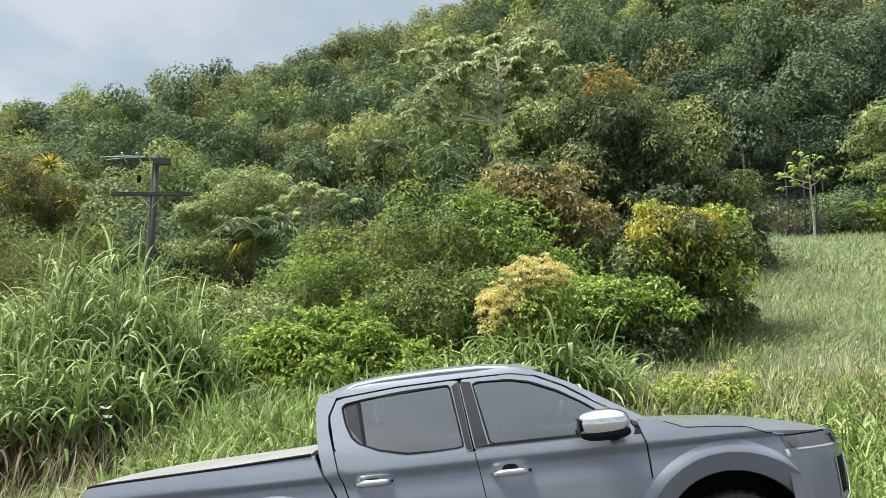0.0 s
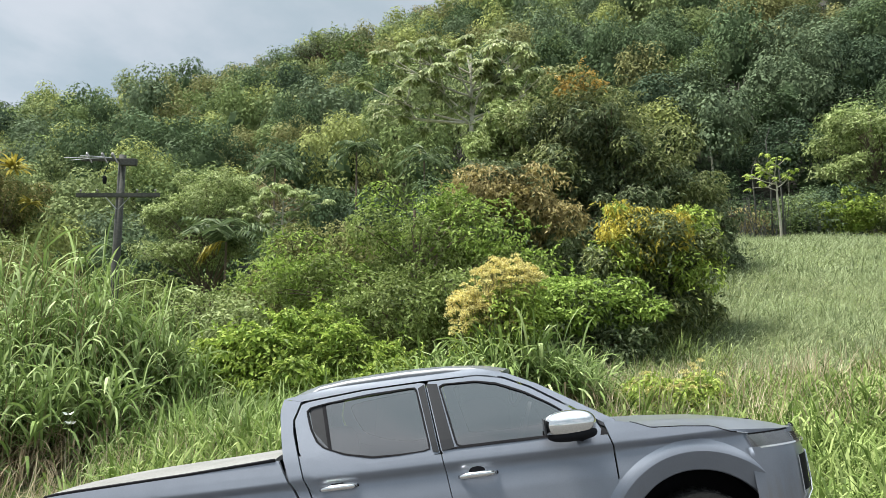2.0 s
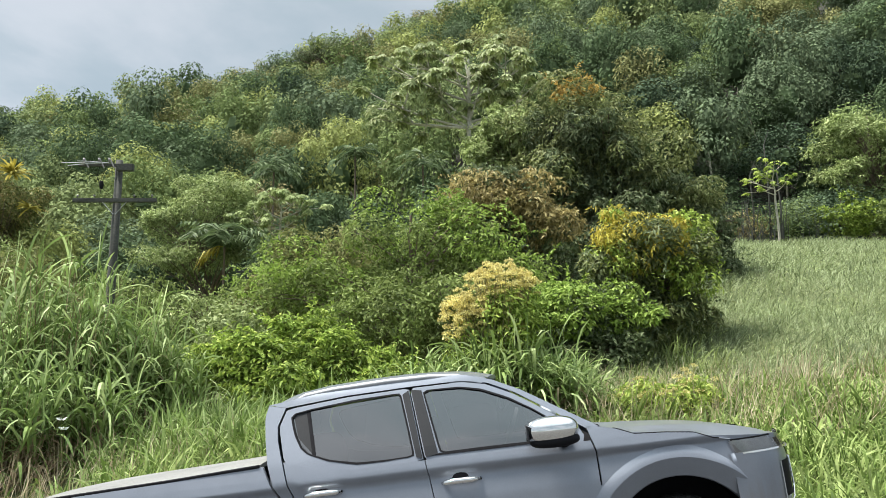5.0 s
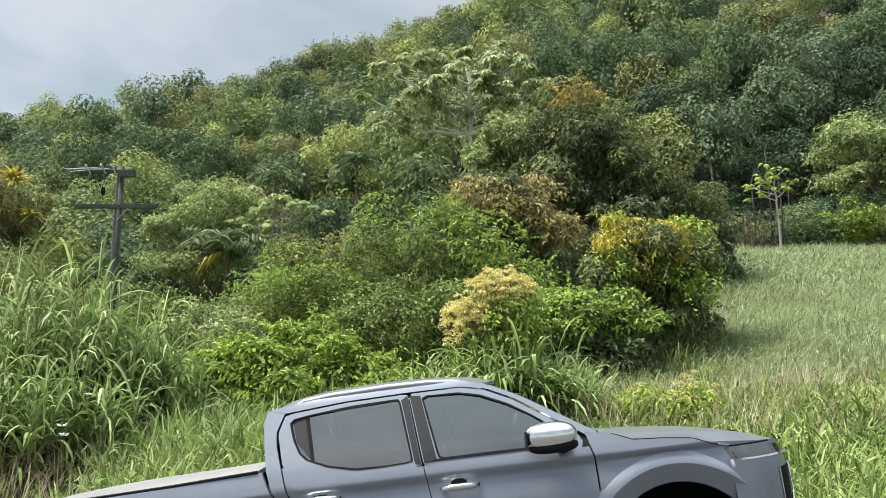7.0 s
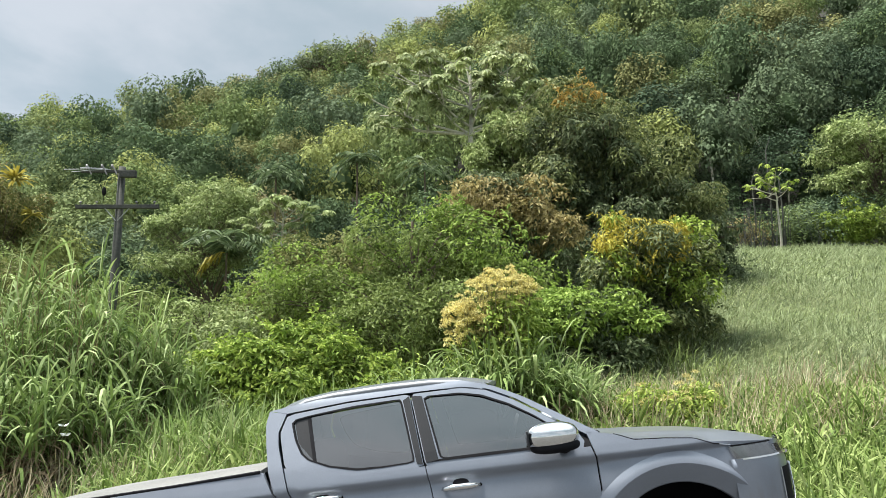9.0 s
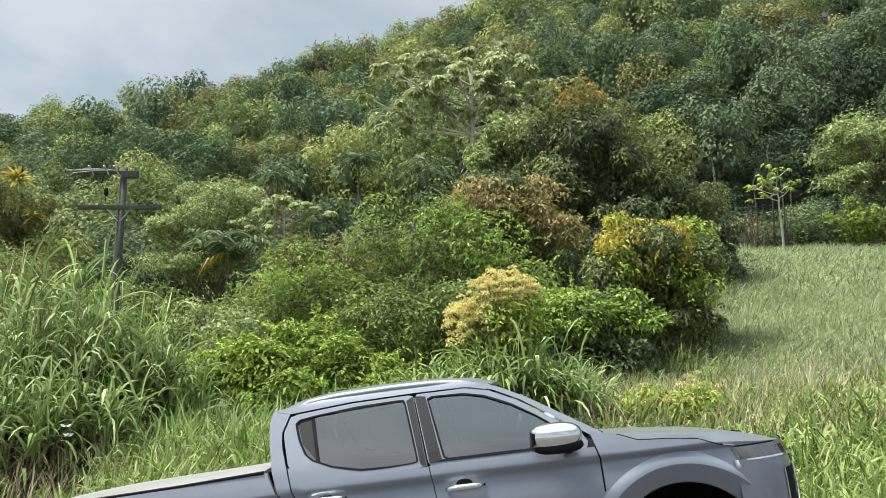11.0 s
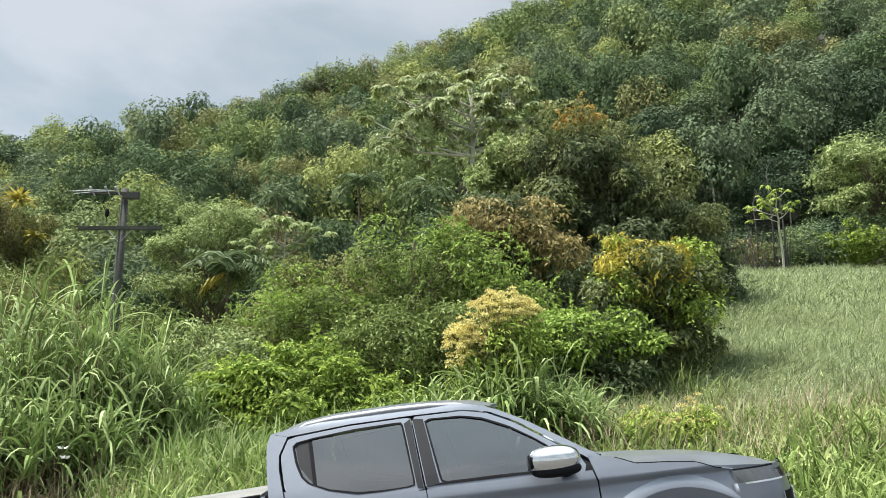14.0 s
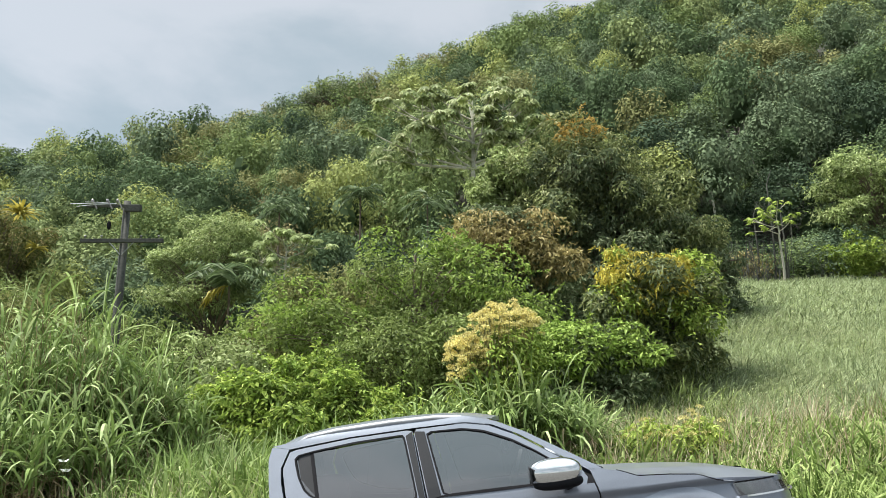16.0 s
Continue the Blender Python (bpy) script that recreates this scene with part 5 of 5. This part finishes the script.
# broad-leaved shrubs behind the verge
for i, (bx, by, bz, w, h) in enumerate(((-3.2, 15.0, 1.9, 0.95, 0.75), (-2.2, 15.6, 2.35, 0.85, 0.75), (-1.2, 15.3, 1.9, 0.9, 0.7), (-2.4, 14.5, 1.5, 1.0, 0.6), (-0.2, 14.9, 1.5, 0.8, 0.55), (-4.2, 15.4, 1.9, 0.8, 0.7))):
    m = frill([((bx, by, bz), (w, w * 0.7, h))], 50 + i, 9, 0.4)
    build_tree("broadleaf_shrub", "bright green broad-leaved shrub behind the roadside grass", bx, by, m, [("crown", L_FRESH, 1300, 0.17, 0.07, dict(droop=0.15, up=0.8, shell=0.4), None), ("bright_foliage", L_LIME, 1100, 0.20, 0.085, dict(droop=0.1, up=1.0, shell=0.8), None)], thick=0.03, category="shrub", group="roadside shrubs")


def build_palm(x, y, top, r, n, label, yellow=False):
    z = float(land(x, y))
    plant = thing("palm_tree", x, y, z, label, "palm tree", "palms")
    h = top - z
    k = np.linspace(0, 1, 8)
    piece("trunk", tube_arrays(np.stack([0.15 * np.sin(2 * k), 0 * k, -0.2 + (h + 0.2) * k], 1), 0.10 - 0.04 * k, 8), BARK, plant, smooth=True)
    head = np.array([0.15 * math.sin(2), 0, h])
    fronds, old = [], []
    for i in range(n):
        a, up = i * 2.4, rng.uniform(0.4, 2.0) if i != 4 else 0.15
        d = np.array([math.cos(a), math.sin(a), up])
        steps, cur, pts = 12, head.copy(), [head.copy()]
        d = d / np.linalg.norm(d)
        for s in range(steps):
            cur = cur + d * (r * 0.55 if yellow and i == 4 else r) / steps
            d = unit(d + np.array([0, 0, -0.15]))
            pts.append(cur.copy())
        pts = np.array(pts)
        to = old if yellow and i == 4 else fronds
        to.append(tube_arrays(pts, np.linspace(0.03, 0.006, len(pts)), 5))
        side = unit(np.cross(pts[-1] - pts[0], (0, 0, 1)))
        b = np.repeat(pts[2:], 4, 0) + rng.normal(size=((len(pts) - 2) * 4, 3)) * 0.03
        s = np.tile([1, -1, 1, -1], len(pts) - 2)[:, None]
        to.append(leaf_arrays(b, s * side + 0.45 * unit(pts[-1] - pts[0]) + np.array([0, 0, -0.35]), r * 0.32, 0.11, 0.05, 0.25))
    piece("frond_crown", merge(fronds), L_PALM, plant)
    if old:
        piece("old_frond", merge(old), L_GOLD, plant, "yellow old frond")


build_palm(-11.3, 41.6, 9.2, 3.0, 17, "dark green palm with a yellow old frond in the hollow", True)
build_palm(-4.7, 53.0, 18.3, 2.0, 14, "slim palm at the foot of the forest")
build_palm(0.5, 51.0, 17.0, 2.2, 14, "slim palm at the foot of the forest")
build_palm(-10.6, 51.5, 16.6, 2.2, 14, "slim palm at the foot of the forest")


# ---- tall grass ----
def build_tall_grass(x, y, high, wide, n, label):
    """A clump of cane-like grass: stems with long arching leaves, dry ones below."""
    z = float(land(x, y))
    plant = thing("tall_grass_clump", x, y, z, label, "grass clump", "tall grass clumps")
    a, k = rng.random(n) * 6.28, np.sqrt(rng.random(n))
    foot = np.stack([np.cos(a) * k * wide, np.sin(a) * k * wide * 0.7, np.full(n, -0.1)], 1)
    h = high * (1 - 0.35 * k ** 2) * rng.uniform(0.72, 1.02, n)
    lean = np.stack([np.cos(a) * k * 0.28, np.sin(a) * k * 0.28, np.ones(n)], 1) + rng.normal(size=(n, 3)) * 0.06
    tip = foot + unit(lean) * h[:, None]
    piece("stalk_tuft", merge([tube_arrays(np.array([f, (f + t) / 2 + (0, 0, 0.02), t]), np.array([0.011, 0.009, 0.004]), 5) for f, t in zip(foot, tip)]), G_DRY, plant)
    def blades(per, lo, hi, length, width, bend, upright):
        q = np.repeat(np.arange(n), per)
        s = rng.uniform(lo, hi, len(q))[:, None]
        b = foot[q] + (tip[q] - foot[q]) * s
        w = rng.normal(size=(len(q), 3)) * (1, 1, 0.2) + np.array([0, 0, upright])
        return blade_arrays(b, w, length * rng.uniform(0.6, 1.25, len(q)), width * rng.uniform(0.6, 1.2, len(q)), bend * rng.uniform(0.6, 1.4, len(q)), 6)
    piece("green_foliage", merge([blades(7, 0.5, 1.0, 1.05, 0.044, 0.75, 1.6), blades(2, 0.15, 0.7, 0.95, 0.040, 0.9, 0.9), blades(1, 0.9, 1.0, 0.75, 0.028, 0.18, 3.5)]), G_TALL, plant)
    piece("dry_foliage", blades(5, 0.05, 0.62, 0.75, 0.030, 0.9, 0.5), G_DRY, plant, "withered straw-coloured blades")


TALL = "dense clump of tall arching cane grass with withered lower leaves"
for gx, gy, gh, gw, gn in ((-6.7, 13.9, 4.3, 0.85, 120), (-7.9, 13.7, 3.7, 0.9, 100), (-9.5, 14.0, 3.4, 1.0, 100), (-5.6, 14.2, 3.2, 0.7, 70), (-7.4, 12.7, 2.3, 0.9, 60), (-9.0, 12.5, 2.0, 0.9, 55), (-7.9, 11.3, 2.1, 0.8, 55), (-6.5, 11.9, 2.0, 0.6, 45), (-5.5, 12.7, 1.9, 0.5, 36), (-4.7, 14.2, 2.1, 0.6, 50)):
    build_tall_grass(gx, gy, gh, gw, gn, TALL)
for gx, gy, gh, gw, gn in ((1.1, 11.6, 1.25, 0.45, 45), (1.75, 11.7, 1.3, 0.4, 40), (2.4, 11.9, 1.1, 0.4, 30), (0.5, 12.0, 1.1, 0.4, 28)):
    build_tall_grass(gx, gy, gh, gw, gn, "reedy clump of bright grass beside the flowering bush")


def build_broad_weed(x, y, tones, wide, n, label):
    """A low weed with a few broad leaves."""
    z = float(land(x, y))
    weed = thing("broad_weed", x, y, z, label, "weed", "broad-leaved weeds")
    way = rng.normal(size=(n, 3)) * (1, 0.8, 0.3) + np.array([0, 0, 0.9])
    piece("foliage_mass", blade_arrays(np.repeat([[0, 0, -0.02]], n, 0), way, wide * rng.uniform(0.6, 1.1, n), 0.15 * wide, 0.4, 5), tones, weed)


build_broad_weed(-4.75, 13.1, L_NEW, 0.7, 7, "low weed with orange dying leaves in the grass")
build_broad_weed(-4.2, 12.9, L_MID, 1.0, 10, "low weed with broad dark leaves in the grass")
build_broad_weed(-5.4, 12.8, L_MANGO, 1.0, 12, "low weed with broad dark leaves in the grass")
build_broad_weed(5.9, 13.4, L_MID, 0.7, 9, "low weed with broad dark leaves in the grass")


def build_flower_stalk(x, y, high):
    """A white lily-like bloom in the grass."""
    z = float(land(x, y))
    plant = thing("white_flower", x, y, z, "small white wild flower at the foot of the tall grass", "flower", "white flowers")
    piece("stem", tube_arrays(np.array([(0, 0, -0.05), (0.02, 0, high * 0.5), (0, 0, high)]), np.array([0.006, 0.005, 0.004]), 5), L_MID, plant)
    way = np.stack([np.cos(np.arange(6) * 1.05), np.sin(np.arange(6) * 1.05), np.full(6, 0.5)], 1)
    piece("petal_ring", leaf_arrays(np.repeat([[0, 0, high]], 6, 0), way, 0.10, 0.045, 0.1), WHITE, plant, "white petals")


WHITE = material("white_petal", (0.75, 0.75, 0.72), 0.6, scale=60, vary=0.08)
build_flower_stalk(-5.35, 11.5, 1.0)
build_flower_stalk(-5.28, 11.45, 0.86)


def scatter(n, x0, x1, y0, y1, keep):
    x, y = rng.uniform(x0, x1, n), rng.uniform(y0, y1, n)
    ok = keep(x, y)
    x, y = x[ok], y[ok]
    return np.stack([x, y, land(x, y) - 0.03], 1)


def patchy(p, scale, seed):
    """A smooth random value for each place."""
    r = np.random.default_rng(seed)
    out = np.zeros(len(p))
    for i in range(6):
        a, f = r.random() * 6.28, scale * (0.6 + 1.4 * r.random())
        out += np.sin((p[:, 0] * math.cos(a) + p[:, 1] * math.sin(a)) * f + r.random() * 6.28)
    return out / 6


def grass(name, label, p, length, width, bend, mat, lean=0.35, segs=3, drift=(0.15, 0, 0)):
    n = len(p)
    way = rng.normal(size=(n, 3)) * lean + np.array([0, 0, 1.0]) + np.array(drift)
    v, f = blade_arrays(p, way, length, width, bend, segs)
    tagged(piece(name, (v, f), mat), label, "grass", kind="stuff")


p = scatter(28000, -11, 12, 8.3, 13.6, lambda x, y: (y > 8.6 + 0.3 * np.sin(x * 1.7)) & ~((x < -3.7 - 0.35 * (y - 9)) & (rng.random(x.shape) < 0.9)))
k = patchy(p, 1.3, 1)
grass("verge_grass", "lush green roadside grass and weeds", p, (0.66 + 0.30 * k) * rng.uniform(0.5, 1.4, len(p)) * (0.7 + 0.45 * ease(2.5, -1.5, p[:, 0]) * ease(-6.5, -4, p[:, 0])), rng.uniform(0.014, 0.042, len(p)), rng.uniform(0.4, 1.2, len(p)), G_VERGE, 0.6, 4)
p = scatter(9000, 3.4, 12, 6.2, 9.2, lambda x, y: x > 3.4 + 0.25 * np.sin(y * 3))
k = patchy(p, 1.5, 6)
grass("verge_grass", "lush green roadside grass and weeds", p, (0.50 + 0.2 * k) * rng.uniform(0.5, 1.3, len(p)), rng.uniform(0.012, 0.03, len(p)), rng.uniform(0.4, 1.0, len(p)), G_VERGE, 0.5, 4)
p = scatter(19000, -6.3, 3.3, 10.4, 15.0, lambda x, y: ((y > 12.3) | (x < 0.4)) & (x > -4.9 + 0.4 * np.sin(3 * y)))
k = patchy(p, 1.6, 2)
grass("rank_grass", "tall rank grass in front of the shrubs", p, (0.95 + 0.35 * k) * rng.uniform(0.45, 1.35, len(p)) * (0.55 + 0.45 * ease(10.2, 12.8, p[:, 1])), rng.uniform(0.016, 0.044, len(p)), rng.uniform(0.25, 1.1, len(p)), G_TALL, 0.45, 4)
p = scatter(4500, -9, 8, 9.5, 14.5, lambda x, y: np.full(x.shape, True))
grass("dry_stalks", "withered stalks among the grass", p, rng.uniform(0.4, 1.0, len(p)), 0.008, 0.3, G_STRAW, 0.35, 3)
inside = lambda x, y: (x > 2.5 + 0.30 * (y - 13)) | (y < 14)
p = scatter(50000, 3.0, 20, 12.8, 24, lambda x, y: inside(x, y) & (x < 0.75 * y + 2))
k = patchy(p, 0.9, 3)
grass("meadow_grass", "pale green meadow grass on the rising field", p, (0.46 + 0.22 * k) * rng.uniform(0.5, 1.4, len(p)), rng.uniform(0.008, 0.02, len(p)), rng.uniform(0.5, 1.6, len(p)), G_MEADOW, 0.95, 3, (0.5, -0.1, 0))
p = scatter(64000, 5, 34, 24, 45, lambda x, y: (x > 2.5 + 0.34 * (y - 13)) & (x < 0.72 * y + 2))
k = patchy(p, 0.6, 4)
grass("meadow_grass", "pale green meadow grass on the rising field", p, (0.5 + 0.25 * k) * rng.uniform(0.5, 1.4, len(p)), rng.uniform(0.016, 0.036, len(p)), rng.uniform(0.5, 1.6, len(p)), G_MEADOW, 0.95, 3, (0.5, -0.1, 0))

# rank weeds along the trees' edge, and seed heads over the field
p = scatter(9000, 4.5, 14, 12.6, 23, lambda x, y: (x > 3.6 + 0.30 * (y - 13)) & (x < 5.6 + 0.36 * (y - 13) + 0.6 * np.sin(y * 2.1)))
k = patchy(p, 1.8, 7)
grass("rank_grass", "tall weeds along the edge of the trees", p, (0.75 + 0.4 * k) * rng.uniform(0.4, 1.2, len(p)), rng.uniform(0.015, 0.04, len(p)), rng.uniform(0.4, 1.3, len(p)), L_MID, 0.6, 3)
p = scatter(12000, 4, 22, 12.5, 32, lambda x, y: inside(x, y) & (x < 0.75 * y + 2) & (np.sin(x * 0.9 + y * 0.5) + np.sin(y * 1.3 - x * 0.4) > -0.6))
p[:, 2] += rng.uniform(0.25, 0.55, len(p))
grass("seed_heads", "pale feathery seed heads over the meadow", p, rng.uniform(0.08, 0.20, len(p)), rng.uniform(0.006, 0.016, len(p)), 0.9, L_PALE, 0.8, 2, (0.8, -0.1, -0.2))


# ---- power pole and post ----
INSULATOR = material("grey_porcelain", (0.16, 0.155, 0.15), 0.3, scale=40, vary=0.2, coat=0.5)
STEEL = material("galvanised_steel", (0.36, 0.37, 0.37), 0.5, 0.7, scale=50, vary=0.25)


def build_pole():
    x, y = -8.8, 21.0
    z = float(land(x, y))
    pole = thing("utility_pole", x, y, z, "weathered wooden power pole with crossarms and insulators", "utility pole")
    h = 8.15 - z
    piece("post", tube_arrays(np.array([(0, 0, -0.3), (0.01, 0, h * 0.5), (0, 0, h), (0, 0, h + 0.004)]), np.array([0.145, 0.125, 0.105, 0.02]), 12), OLD_WOOD, pole, smooth=True)
    zc = 6.88 - z
    arm = part("crossarm", box(-1.22, 1.22, -0.19, -0.08, zc - 0.06, zc + 0.06, 0.012), OLD_WOOD, pole)
    for xx in (-1.1, -0.62, 0.55, 1.08):
        pin = part("insulator", bar([(xx, -0.13, zc + 0.05), (xx, -0.13, zc + 0.12), (xx, -0.13, zc + 0.13), (xx, -0.13, zc + 0.17)], [0.014, 0.014, 0.04, 0.03], 10), INSULATOR, arm, smooth=True)
    for s in (-1, 1):
        part("brace", bar([(s * 0.36, -0.16, zc - 0.05), (s * 0.03, -0.13, zc - 0.42)], 0.016, 6), STEEL, pole, "flat steel brace")
    top = h - 0.18
    upper = part("upper_crossarm", box(-1.15, 0.12, -0.17, -0.08, top - 0.04, top + 0.04, 0.01), OLD_WOOD, pole, "short weathered upper crossarm")
    for xx in (-1.0, -0.55, -0.25):
        part("insulator", bar([(xx, -0.13, top + 0.04), (xx, -0.13, top + 0.10), (xx, -0.13, top + 0.11), (xx, -0.13, top + 0.22)], [0.014, 0.014, 0.045, 0.03], 10), INSULATOR, upper, smooth=True)
        part("fuse_holder", bar([(xx + 0.05, -0.20, top + 0.16), (xx + 0.20, -0.22, top - 0.12)], 0.022, 6), INSULATOR, upper)
    part("bracket", box(0.02, 0.50, -0.24, -0.10, top - 0.20, top + 0.02, 0.02), OLD_WOOD, pole, "dark equipment bracket")
    for z1, x1 in ((0.10, -1.55), (0.02, -1.35), (0.16, -1.1)):
        part("line_clamp", bar([(-0.25, -0.16, top + 0.06), (-0.8, -0.25, top + 0.5 * z1), (x1, -0.35, top + z1 - 0.10)], 0.011, 5), STEEL, upper, "grey jumper wire")
    part("drop_wire", bar([(-0.50, -0.15, top), (-0.58, -0.15, top - 0.35), (-0.38, -0.15, top - 0.75), (-0.10, -0.14, top - 0.95)], 0.008, 5), BLACK_TRIM, pole)
    part("drop_wire", bar([(-0.30, -0.15, top), (-0.46, -0.15, top - 0.5), (-0.42, -0.15, top - 0.9)], 0.008, 5), BLACK_TRIM, pole)
    part("surge_arrester", egg(-0.42, -0.15, top - 0.62, 0.06, 0.06, 0.13, 0.9), BLACK_TRIM, pole, smooth=True)


build_pole()
x, y = -8.85, 37.8
post = thing("fence_post", x, y, float(land(x, y)), "tall thin weathered wooden post in the thicket", "post")
piece("post", tube_arrays(np.array([(0, 0, -0.3), (0.02, 0, 2.5), (0, 0, 7.4 - float(land(x, y)))]), np.array([0.11, 0.10, 0.085]), 9), OLD_WOOD, post, smooth=True)
part("crossarm", box(-0.55, 0.55, -0.14, -0.06, 7.1 - float(land(x, y)), 7.2 - float(land(x, y)), 0.01), OLD_WOOD, post)


def motions():
    """The parked pickup, the plants and the pole stay still; the camera alone moves."""


motions()
